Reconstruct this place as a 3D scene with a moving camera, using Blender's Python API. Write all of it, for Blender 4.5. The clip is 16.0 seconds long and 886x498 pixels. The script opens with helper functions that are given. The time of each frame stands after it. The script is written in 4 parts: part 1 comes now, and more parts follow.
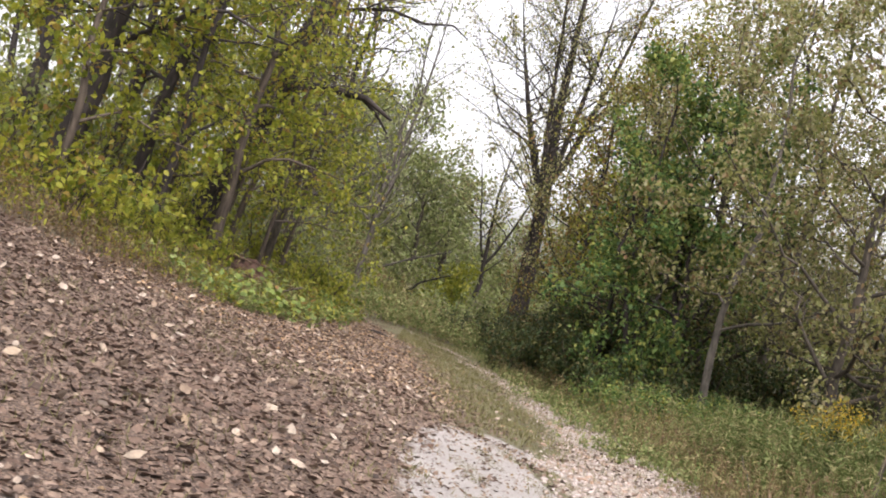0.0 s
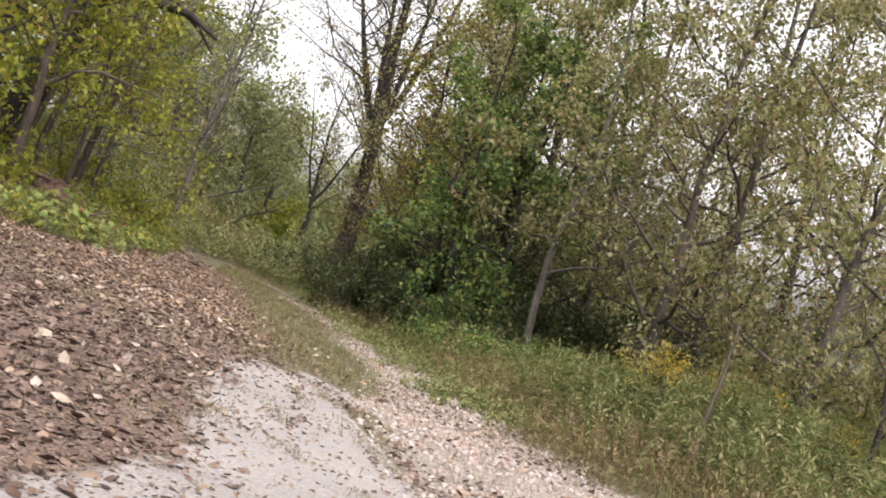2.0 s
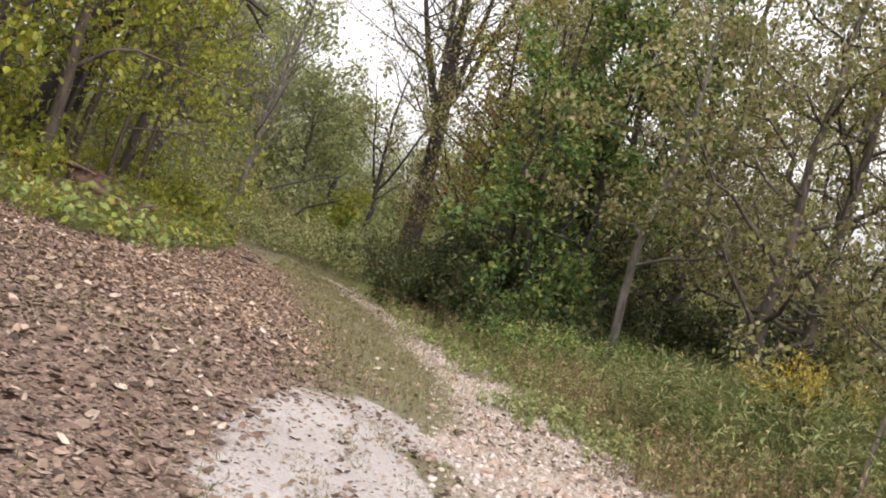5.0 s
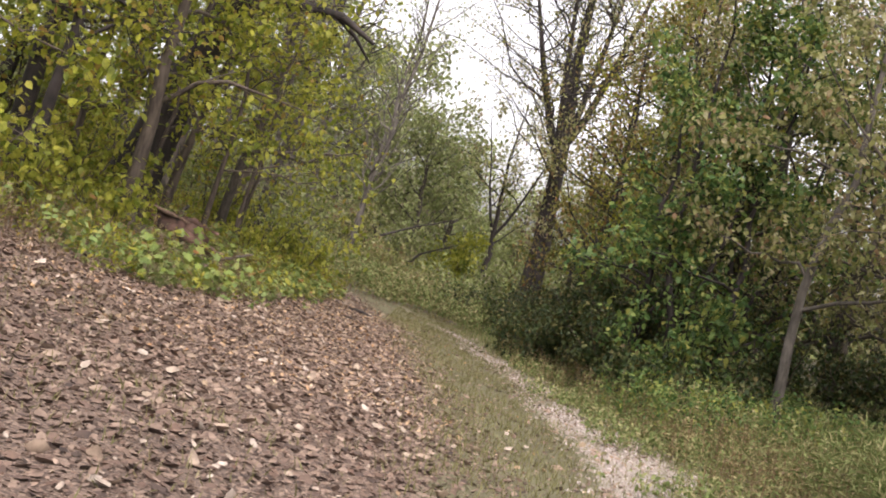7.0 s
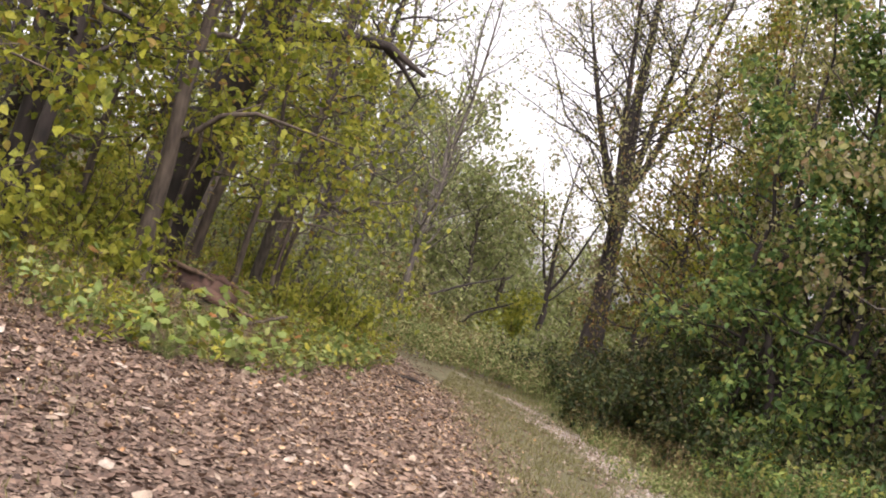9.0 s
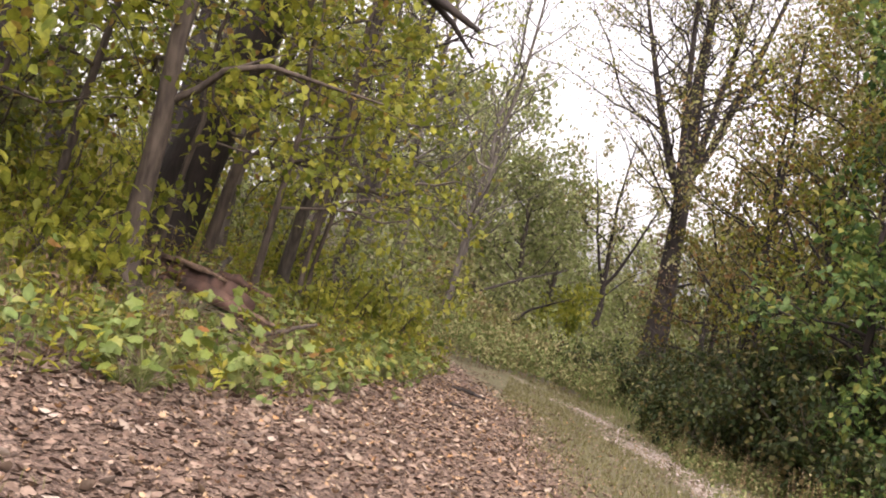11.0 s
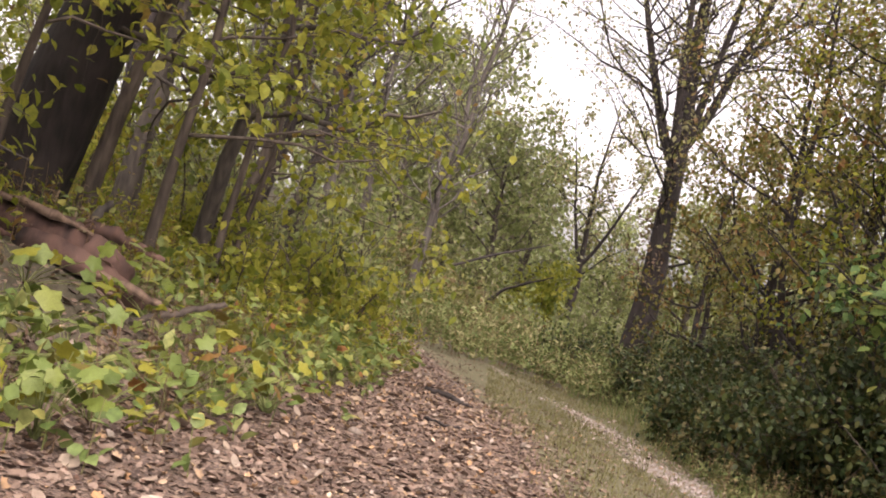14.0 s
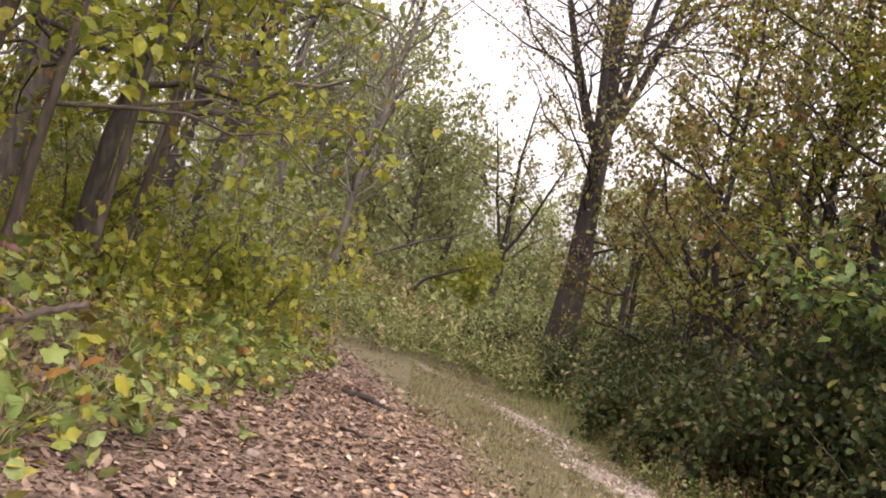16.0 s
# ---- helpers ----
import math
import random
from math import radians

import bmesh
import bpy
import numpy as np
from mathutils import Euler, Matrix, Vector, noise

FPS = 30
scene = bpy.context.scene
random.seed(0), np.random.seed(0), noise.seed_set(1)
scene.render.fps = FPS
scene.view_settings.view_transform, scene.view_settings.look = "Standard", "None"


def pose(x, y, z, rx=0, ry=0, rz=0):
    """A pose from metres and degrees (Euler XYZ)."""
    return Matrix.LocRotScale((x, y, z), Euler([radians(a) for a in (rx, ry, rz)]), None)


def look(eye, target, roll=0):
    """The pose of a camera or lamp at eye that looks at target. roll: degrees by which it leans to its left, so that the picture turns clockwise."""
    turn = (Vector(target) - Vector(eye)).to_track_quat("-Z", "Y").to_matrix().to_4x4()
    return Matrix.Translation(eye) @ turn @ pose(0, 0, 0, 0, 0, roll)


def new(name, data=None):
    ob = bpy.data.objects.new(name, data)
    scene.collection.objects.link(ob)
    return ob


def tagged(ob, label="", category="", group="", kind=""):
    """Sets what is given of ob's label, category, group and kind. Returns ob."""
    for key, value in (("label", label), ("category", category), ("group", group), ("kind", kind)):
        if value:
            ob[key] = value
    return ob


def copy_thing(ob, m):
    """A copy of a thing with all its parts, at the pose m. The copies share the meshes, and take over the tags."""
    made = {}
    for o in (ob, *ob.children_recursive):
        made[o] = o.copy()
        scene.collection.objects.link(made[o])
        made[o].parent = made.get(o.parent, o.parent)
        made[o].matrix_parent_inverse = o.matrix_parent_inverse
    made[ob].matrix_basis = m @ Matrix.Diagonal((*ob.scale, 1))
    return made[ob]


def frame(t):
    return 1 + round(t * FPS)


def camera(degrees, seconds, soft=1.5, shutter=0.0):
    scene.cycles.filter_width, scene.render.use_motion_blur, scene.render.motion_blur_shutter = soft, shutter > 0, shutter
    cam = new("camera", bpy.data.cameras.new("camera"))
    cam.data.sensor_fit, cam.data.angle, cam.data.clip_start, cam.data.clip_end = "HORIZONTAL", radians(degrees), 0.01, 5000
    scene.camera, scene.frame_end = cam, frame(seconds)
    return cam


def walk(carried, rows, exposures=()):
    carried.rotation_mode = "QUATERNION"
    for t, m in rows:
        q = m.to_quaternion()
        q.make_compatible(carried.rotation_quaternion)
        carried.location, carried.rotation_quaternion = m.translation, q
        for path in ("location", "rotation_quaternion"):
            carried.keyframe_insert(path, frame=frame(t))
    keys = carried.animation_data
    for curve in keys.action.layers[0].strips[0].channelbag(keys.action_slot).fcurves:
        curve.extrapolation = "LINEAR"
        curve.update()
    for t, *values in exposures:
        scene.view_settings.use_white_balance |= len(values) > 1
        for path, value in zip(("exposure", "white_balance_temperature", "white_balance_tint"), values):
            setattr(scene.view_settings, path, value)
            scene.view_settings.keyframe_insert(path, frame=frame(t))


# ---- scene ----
cam = camera(42.4, 16.0, soft=1.9)
ROWS = [
    (0, (-0.018, 0.086, 1.491), (0.005, 10.084, 1.698), 12.07),
    (0.5, (0.009, 0.408, 1.478), (0.688, 10.384, 1.657), 13.81),
    (1, (0.097, 0.660, 1.459), (1.313, 10.586, 1.512), 10.81),
    (1.5, (0.065, 0.764, 1.418), (1.581, 10.648, 1.412), 15.54),
    (2, (0.107, 0.847, 1.385), (1.695, 10.720, 1.436), 14.35),
    (2.5, (0.147, 1.007, 1.355), (1.912, 10.850, 1.373), 13.87),
    (3, (0.176, 1.242, 1.339), (2.063, 11.062, 1.322), 14.13),
    (3.5, (0.189, 1.558, 1.351), (2.077, 11.378, 1.218), 15.02),
    (4, (0.209, 1.811, 1.386), (1.710, 11.694, 1.112), 15.67),
    (4.2, (0.195, 1.968, 1.388), (1.596, 11.866, 1.114), 16.35),
    (6.3, (0.410, 4.327, 1.425), (0.755, 14.321, 1.434), 7.47),
    (6.5, (0.378, 4.519, 1.400), (0.623, 14.516, 1.393), 8.42),
    (7, (0.275, 4.948, 1.368), (0.252, 14.948, 1.343), 12.08),
    (7.5, (0.235, 5.391, 1.359), (0.040, 15.389, 1.398), 11.45),
    (8, (0.176, 5.945, 1.343), (-0.204, 15.936, 1.497), 11.92),
    (8.5, (0.087, 6.599, 1.325), (-0.401, 16.582, 1.638), 12.12),
    (9, (0.039, 7.257, 1.319), (-0.487, 17.235, 1.715), 11.47),
    (9.5, (-0.102, 7.982, 1.284), (-0.836, 17.949, 1.645), 11.75),
    (9.7, (-0.139, 8.279, 1.273), (-0.972, 18.238, 1.646), 11.65),
    (11.8, (-0.378, 11.059, 1.319), (-1.239, 21.019, 1.572), 9.99),
    (12, (-0.404, 11.365, 1.278), (-1.110, 21.335, 1.587), 11.15),
    (12.5, (-0.546, 12.081, 1.230), (-1.183, 22.053, 1.609), 12.89),
    (13, (-0.635, 12.726, 1.215), (-1.466, 22.687, 1.512), 13.10),
    (13.5, (-0.661, 13.195, 1.208), (-1.244, 23.177, 1.330), 11.52),
    (14, (-0.724, 13.755, 1.190), (-1.253, 23.739, 1.346), 11.67),
    (14.5, (-0.764, 14.317, 1.179), (-1.222, 24.305, 1.361), 11.88),
    (15, (-0.778, 14.715, 1.169), (-0.994, 24.710, 1.380), 12.15),
    (15.5, (-0.796, 14.833, 1.152), (-0.766, 24.830, 1.386), 15.19),
    (16, (-0.748, 14.937, 1.182), (-0.576, 24.933, 1.384), 10.91),
]
walk(cam, [(t, look(eye, target, roll)) for t, eye, target, roll in ROWS], [(0, 1.33, 6550, 15), (4, 1.31, 6600, 15), (9.5, 1.42, 6750, 20), (12, 1.47, 6900, 23), (16, 1.47, 6950, 24)])

# ---- sky and light: a bright overcast autumn day ----
SUN_ELEVATION, SUN_AZIMUTH = radians(50), radians(168)
world = bpy.data.worlds.new("overcast_sky")
scene.world = world
world.use_nodes = True
wn, wl = world.node_tree.nodes, world.node_tree.links
sky = wn.new("ShaderNodeTexSky")
sky.sky_type, sky.sun_disc = "NISHITA", False
sky.sun_elevation, sky.sun_rotation = SUN_ELEVATION, SUN_AZIMUTH
sky.air_density, sky.dust_density, sky.ozone_density = 1.0, 4.0, 1.0
whiten = wn.new("ShaderNodeHueSaturation")
whiten.inputs["Saturation"].default_value = 0.12
wl.new(sky.outputs["Color"], whiten.inputs["Color"])
wl.new(whiten.outputs["Color"], wn["Background"].inputs["Color"])
wn["Background"].inputs["Strength"].default_value = 0.15

sun_data = bpy.data.lights.new("sun", "SUN")
sun_data.energy, sun_data.angle, sun_data.color = 1.35, radians(55), (1.0, 0.94, 0.84)
sun = new("sun", sun_data)
sun_dir = Vector((math.sin(SUN_AZIMUTH) * math.cos(SUN_ELEVATION), math.cos(SUN_AZIMUTH) * math.cos(SUN_ELEVATION), math.sin(SUN_ELEVATION)))
sun.matrix_world = look(sun_dir * 50, (0, 0, 0))


# ---- materials ----
def material(name):
    m = bpy.data.materials.new(name)
    m.use_nodes = True
    nt = m.node_tree
    nt.nodes.clear()
    return m, nt.nodes, nt.links, nt.nodes.new("ShaderNodeOutputMaterial")


def ramp(nodes, stops):
    r = nodes.new("ShaderNodeValToRGB")
    el = r.color_ramp.elements
    while len(el) < len(stops):
        el.new(0.5)
    for e, (p, c) in zip(el, stops):
        e.position, e.color = p, (*c, 1)
    return r


def noise_node(nodes, links, scale, detail=4, rough=0.55, coord="Object"):
    n = nodes.new("ShaderNodeTexNoise")
    n.inputs["Scale"].default_value, n.inputs["Detail"].default_value, n.inputs["Roughness"].default_value = scale, detail, rough
    c = nodes.new("ShaderNodeTexCoord")
    links.new(c.outputs[coord], n.inputs["Vector"])
    return n


def mix_rgb(nodes, links, fac, a, b, mode="MIX"):
    m = nodes.new("ShaderNodeMix")
    m.data_type, m.blend_type = "RGBA", mode
    for socket, v in ((m.inputs[0], fac), (m.inputs[6], a), (m.inputs[7], b)):
        if hasattr(v, "links"):
            links.new(v, socket)
        elif isinstance(v, tuple):
            socket.default_value = (*v, 1)
        else:
            socket.default_value = v
    return m.outputs[2]


def leaf_material(name, colours, through_light=0.35, rough=0.55):
    """Leaves: a colour for each leaf, blotches on it, some light coming through."""
    m, nodes, links, out = material(name)
    geo = nodes.new("ShaderNodeNewGeometry")
    r = ramp(nodes, [(i / max(1, len(colours) - 1), c) for i, c in enumerate(colours)])
    links.new(geo.outputs["Random Per Island"], r.inputs[0])
    blotch = noise_node(nodes, links, 30, 3)
    value = nodes.new("ShaderNodeHueSaturation")
    spread = nodes.new("ShaderNodeMapRange")
    spread.inputs[1].default_value, spread.inputs[2].default_value, spread.inputs[3].default_value, spread.inputs[4].default_value = 0.3, 0.7, 0.7, 1.3
    links.new(blotch.outputs[0], spread.inputs[0])
    links.new(spread.outputs[0], value.inputs["Value"])
    links.new(r.outputs[0], value.inputs["Color"])
    face = nodes.new("ShaderNodeBsdfPrincipled")
    face.inputs["Roughness"].default_value = rough
    face.inputs["Specular IOR Level"].default_value = 0.3
    back = nodes.new("ShaderNodeBsdfTranslucent")
    both = nodes.new("ShaderNodeMixShader")
    both.inputs[0].default_value = through_light
    links.new(value.outputs[0], face.inputs["Base Color"])
    links.new(value.outputs[0], back.inputs["Color"])
    links.new(face.outputs[0], both.inputs[1])
    links.new(back.outputs[0], both.inputs[2])
    links.new(both.outputs[0], out.inputs[0])
    return m


def bark_material(name, dark, light, scale=14.0, bump=0.5):
    m, nodes, links, out = material(name)
    coord = nodes.new("ShaderNodeTexCoord")
    mapping = nodes.new("ShaderNodeMapping")
    mapping.inputs["Scale"].default_value = (1, 1, 0.22)
    links.new(coord.outputs["Object"], mapping.inputs[0])
    ridges = nodes.new("ShaderNodeTexNoise")
    ridges.inputs["Scale"].default_value, ridges.inputs["Detail"].default_value = scale, 6
    links.new(mapping.outputs[0], ridges.inputs["Vector"])
    patches = noise_node(nodes, links, 1.7, 3)
    r = ramp(nodes, [(0.32, dark), (0.68, light)])
    links.new(ridges.outputs[0], r.inputs[0])
    lichen = ramp(nodes, [(0.5, (0, 0, 0)), (0.75, (1, 1, 1))])
    links.new(patches.outputs[0], lichen.inputs[0])
    col = mix_rgb(nodes, links, lichen.outputs[0], r.outputs[0], tuple(min(1, 1.35 * c + 0.01) for c in light))
    b = nodes.new("ShaderNodeBump")
    b.inputs["Strength"].default_value, b.inputs["Distance"].default_value = bump, 0.03
    links.new(ridges.outputs[0], b.inputs["Height"])
    face = nodes.new("ShaderNodeBsdfPrincipled")
    face.inputs["Roughness"].default_value = 0.9
    links.new(col, face.inputs["Base Color"])
    links.new(b.outputs[0], face.inputs["Normal"])
    links.new(face.outputs[0], out.inputs[0])
    return m


def island_material(name, colours, rough=0.85, scale=25.0, bump=0.4):
    """Stones, dead leaves, stalks: one colour for each piece, with grain."""
    m, nodes, links, out = material(name)
    geo = nodes.new("ShaderNodeNewGeometry")
    r = ramp(nodes, [(i / max(1, len(colours) - 1), c) for i, c in enumerate(colours)])
    links.new(geo.outputs["Random Per Island"], r.inputs[0])
    grain = noise_node(nodes, links, scale, 5)
    g = ramp(nodes, [(0.3, (0.62, 0.62, 0.62)), (0.7, (1.2, 1.2, 1.2))])
    links.new(grain.outputs[0], g.inputs[0])
    col = mix_rgb(nodes, links, 1.0, r.outputs[0], g.outputs[0], "MULTIPLY")
    b = nodes.new("ShaderNodeBump")
    b.inputs["Strength"].default_value, b.inputs["Distance"].default_value = bump, 0.01
    links.new(grain.outputs[0], b.inputs["Height"])
    face = nodes.new("ShaderNodeBsdfPrincipled")
    face.inputs["Roughness"].default_value = rough
    links.new(col, face.inputs["Base Color"])
    links.new(b.outputs[0], face.inputs["Normal"])
    links.new(face.outputs[0], out.inputs[0])
    return m


def ground_material():
    """Earth under leaf litter, worn grass, loose gravel and pale limestone dust, by where each lies."""
    m, nodes, links, out = material("ground_earth")
    fine, mid, wide = noise_node(nodes, links, 60, 6), noise_node(nodes, links, 5, 6, 0.65), noise_node(nodes, links, 0.9, 4)

    def mask(name):
        a = nodes.new("ShaderNodeAttribute")
        a.attribute_name = name
        add = nodes.new("ShaderNodeMath")
        add.operation = "ADD"
        links.new(a.outputs["Fac"], add.inputs[0])
        jitter = nodes.new("ShaderNodeMapRange")
        jitter.inputs[3].default_value, jitter.inputs[4].default_value = -0.55, 0.55
        links.new(mid.outputs[0], jitter.inputs[0])
        links.new(jitter.outputs[0], add.inputs[1])
        step = nodes.new("ShaderNodeMapRange")
        step.interpolation_type = "SMOOTHSTEP"
        step.inputs[1].default_value, step.inputs[2].default_value = 0.38, 0.62
        links.new(add.outputs[0], step.inputs[0])
        return step.outputs[0]

    litter = ramp(nodes, [(0.36, (0.035, 0.022, 0.017)), (0.5, (0.112, 0.074, 0.056)), (0.64, (0.235, 0.170, 0.132))])
    links.new(fine.outputs[0], litter.inputs[0])
    turf = ramp(nodes, [(0.25, (0.045, 0.044, 0.020)), (0.5, (0.098, 0.091, 0.044)), (0.75, (0.16, 0.138, 0.080))])
    links.new(fine.outputs[0], turf.inputs[0])
    gravel = ramp(nodes, [(0.36, (0.125, 0.098, 0.074)), (0.5, (0.255, 0.217, 0.178)), (0.64, (0.36, 0.325, 0.288))])
    links.new(fine.outputs[0], gravel.inputs[0])
    dust = ramp(nodes, [(0.3, (0.185, 0.166, 0.155)), (0.5, (0.272, 0.250, 0.240)), (0.7, (0.34, 0.318, 0.308))])
    links.new(fine.outputs[0], dust.inputs[0])
    soil = ramp(nodes, [(0.25, (0.03, 0.026, 0.016)), (0.75, (0.10, 0.085, 0.05))])
    links.new(fine.outputs[0], soil.inputs[0])
    col = mix_rgb(nodes, links, mask("litter"), soil.outputs[0], litter.outputs[0])
    col = mix_rgb(nodes, links, mask("turf"), col, turf.outputs[0])
    col = mix_rgb(nodes, links, mask("gravel"), col, gravel.outputs[0])
    col = mix_rgb(nodes, links, mask("dust"), col, dust.outputs[0])
    tone = ramp(nodes, [(0.3, (0.8, 0.8, 0.8)), (0.7, (1.15, 1.15, 1.15))])
    links.new(wide.outputs[0], tone.inputs[0])
    col = mix_rgb(nodes, links, 1.0, col, tone.outputs[0], "MULTIPLY")
    b = nodes.new("ShaderNodeBump")
    b.inputs["Strength"].default_value, b.inputs["Distance"].default_value = 0.7, 0.02
    links.new(fine.outputs[0], b.inputs["Height"])
    face = nodes.new("ShaderNodeBsdfPrincipled")
    face.inputs["Roughness"].default_value = 0.95
    links.new(col, face.inputs["Base Color"])
    links.new(b.outputs[0], face.inputs["Normal"])
    links.new(face.outputs[0], out.inputs[0])
    return m


GROUND = ground_material()
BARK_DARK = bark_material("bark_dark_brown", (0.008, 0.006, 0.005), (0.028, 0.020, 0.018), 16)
BARK_GREY = bark_material("bark_grey", (0.022, 0.018, 0.014), (0.085, 0.069, 0.056), 22)
BARK_BROWN = bark_material("bark_brown", (0.025, 0.018, 0.013), (0.085, 0.065, 0.05), 20)
BARK_PALE = bark_material("bark_pale_grey", (0.032, 0.027, 0.022), (0.10, 0.087, 0.074), 24)
WOOD_ROTTEN = bark_material("rotten_red_wood", (0.018, 0.009, 0.007), (0.105, 0.056, 0.042), 9, 0.9)
WOOD_SPLIT = bark_material("split_pale_wood", (0.05, 0.03, 0.02), (0.18, 0.12, 0.082), 18, 0.6)
LEAF_YELLOW = leaf_material("leaf_yellow_green", [(0.084, 0.115, 0.018), (0.168, 0.198, 0.027), (0.260, 0.276, 0.033), (0.328, 0.327, 0.042), (0.227, 0.129, 0.045)], 0.58)
LEAF_OLIVE = leaf_material("leaf_olive", [(0.091, 0.104, 0.035), (0.176, 0.186, 0.066), (0.272, 0.270, 0.094), (0.351, 0.333, 0.187), (0.217, 0.132, 0.066)], 0.58)
LEAF_GREEN = leaf_material("leaf_green", [(0.036, 0.077, 0.023), (0.074, 0.138, 0.041), (0.132, 0.205, 0.061), (0.192, 0.256, 0.068), (0.288, 0.275, 0.068)], 0.5)
LEAF_LIME = leaf_material("leaf_lime", [(0.120, 0.153, 0.025), (0.215, 0.237, 0.035), (0.310, 0.316, 0.049), (0.344, 0.326, 0.056)], 0.58)
# green leaves with the deep shade under the trees put into the colour
LEAF_BANK_SHADED = leaf_material("leaf_bank_shaded_green", [(0.016, 0.029, 0.010), (0.032, 0.052, 0.016), (0.06, 0.078, 0.022), (0.11, 0.085, 0.03)], 0.3)
# distance haze mixed into the leaf colour as pale grey
LEAF_FAR_HAZED = leaf_material("leaf_far_hazed_green", [(0.131, 0.163, 0.061), (0.203, 0.239, 0.084), (0.274, 0.303, 0.121), (0.223, 0.199, 0.137)], 0.45)
LEAF_BROWN = leaf_material("leaf_brown", [(0.095, 0.058, 0.036), (0.145, 0.098, 0.058), (0.18, 0.14, 0.078), (0.11, 0.105, 0.042)], 0.25)
LEAF_BROAD = leaf_material("leaf_broad_pale_green", [(0.10, 0.15, 0.04), (0.16, 0.22, 0.07), (0.24, 0.28, 0.10), (0.27, 0.24, 0.06)])
LITTER_BROWN = island_material("dead_leaf_brown", [(0.028, 0.017, 0.013), (0.089, 0.055, 0.041), (0.130, 0.086, 0.064), (0.211, 0.152, 0.117), (0.072, 0.037, 0.024)])
LITTER_PALE = island_material("dead_leaf_pale", [(0.203, 0.146, 0.105), (0.267, 0.203, 0.154), (0.340, 0.288, 0.243), (0.243, 0.175, 0.113)])
def piece_material(name, colours, through_light=0.3):
    """Large leaves, each an object of its own: one colour for each."""
    m = leaf_material(name, colours, through_light)
    nodes, links = m.node_tree.nodes, m.node_tree.links
    info = nodes.new("ShaderNodeObjectInfo")
    r = [n for n in nodes if n.type == "VALTORGB"][0]
    links.new(info.outputs["Random"], r.inputs[0])
    return m


LITTER_TAN = island_material("dead_leaf_tan", [(0.040, 0.024, 0.018), (0.121, 0.079, 0.056), (0.174, 0.118, 0.087), (0.259, 0.190, 0.146), (0.093, 0.048, 0.031)])
LITTER_FRESH = island_material("dead_leaf_fresh", [(0.30, 0.20, 0.12), (0.38, 0.27, 0.17), (0.33, 0.18, 0.08), (0.45, 0.36, 0.26)])
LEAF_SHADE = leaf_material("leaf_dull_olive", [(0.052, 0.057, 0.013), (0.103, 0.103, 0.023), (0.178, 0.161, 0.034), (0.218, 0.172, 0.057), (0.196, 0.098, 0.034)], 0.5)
BROAD_LEAF = piece_material("broad_leaf", [(0.075, 0.109, 0.022), (0.112, 0.156, 0.038), (0.155, 0.201, 0.056), (0.133, 0.175, 0.028), (0.178, 0.208, 0.056), (0.253, 0.238, 0.032), (0.097, 0.138, 0.028), (0.208, 0.090, 0.028)])
GRASS_DRY = leaf_material("grass_dry_olive", [(0.085, 0.083, 0.028), (0.136, 0.129, 0.050), (0.204, 0.179, 0.095), (0.102, 0.110, 0.030)], 0.3, 0.7)
GRASS_GREEN = leaf_material("grass_green", [(0.086, 0.115, 0.034), (0.138, 0.172, 0.057), (0.201, 0.224, 0.086), (0.310, 0.270, 0.144)], 0.35, 0.7)
HERB_OLIVE = leaf_material("herb_olive_brown", [(0.081, 0.092, 0.029), (0.144, 0.144, 0.048), (0.196, 0.167, 0.075), (0.230, 0.161, 0.086), (0.127, 0.155, 0.046)], 0.3, 0.7)
STALK_BROWN = leaf_material("stalk_brown", [(0.10, 0.06, 0.035), (0.17, 0.11, 0.065), (0.25, 0.18, 0.11)], 0.15, 0.8)
FLOWER_YELLOW = leaf_material("goldenrod_yellow", [(0.30, 0.22, 0.02), (0.42, 0.31, 0.025), (0.34, 0.21, 0.03)], 0.3)
STONE = island_material("limestone_chips", [(0.200, 0.162, 0.135), (0.300, 0.250, 0.216), (0.420, 0.367, 0.351), (0.240, 0.157, 0.108)], 0.9, 40)

# ---- mesh tools ----
rng = np.random.default_rng(7)


def mesh_from(name, verts, faces, smooth=False):
    me = bpy.data.meshes.new(name)
    me.from_pydata(verts, [], faces)
    if smooth:
        me.polygons.foreach_set("use_smooth", [True] * len(me.polygons))
    me.update()
    return me


def fast_mesh(name, verts, quads_or_tris):
    """A mesh of many equal small faces, from numpy arrays of places and indices."""
    me = bpy.data.meshes.new(name)
    n, k = quads_or_tris.shape
    me.vertices.add(len(verts))
    me.vertices.foreach_set("co", np.ascontiguousarray(verts, np.float32).ravel())
    me.loops.add(n * k)
    me.loops.foreach_set("vertex_index", np.ascontiguousarray(quads_or_tris, np.int32).ravel())
    me.polygons.add(n)
    me.polygons.foreach_set("loop_start", np.arange(0, n * k, k, dtype=np.int32))
    me.update(calc_edges=True)
    return me


def part(name, me, mat, parent=None, label=""):
    ob = new(name, me)
    me.materials.append(mat)
    if parent is not None:
        ob.parent = parent
    if label:
        ob["label"] = label
    return ob


def thing(name, place, label, category, group="", kind=""):
    e = new(name)
    e.empty_display_size = 0.2
    e.location = place
    return tagged(e, label, category, group, kind)


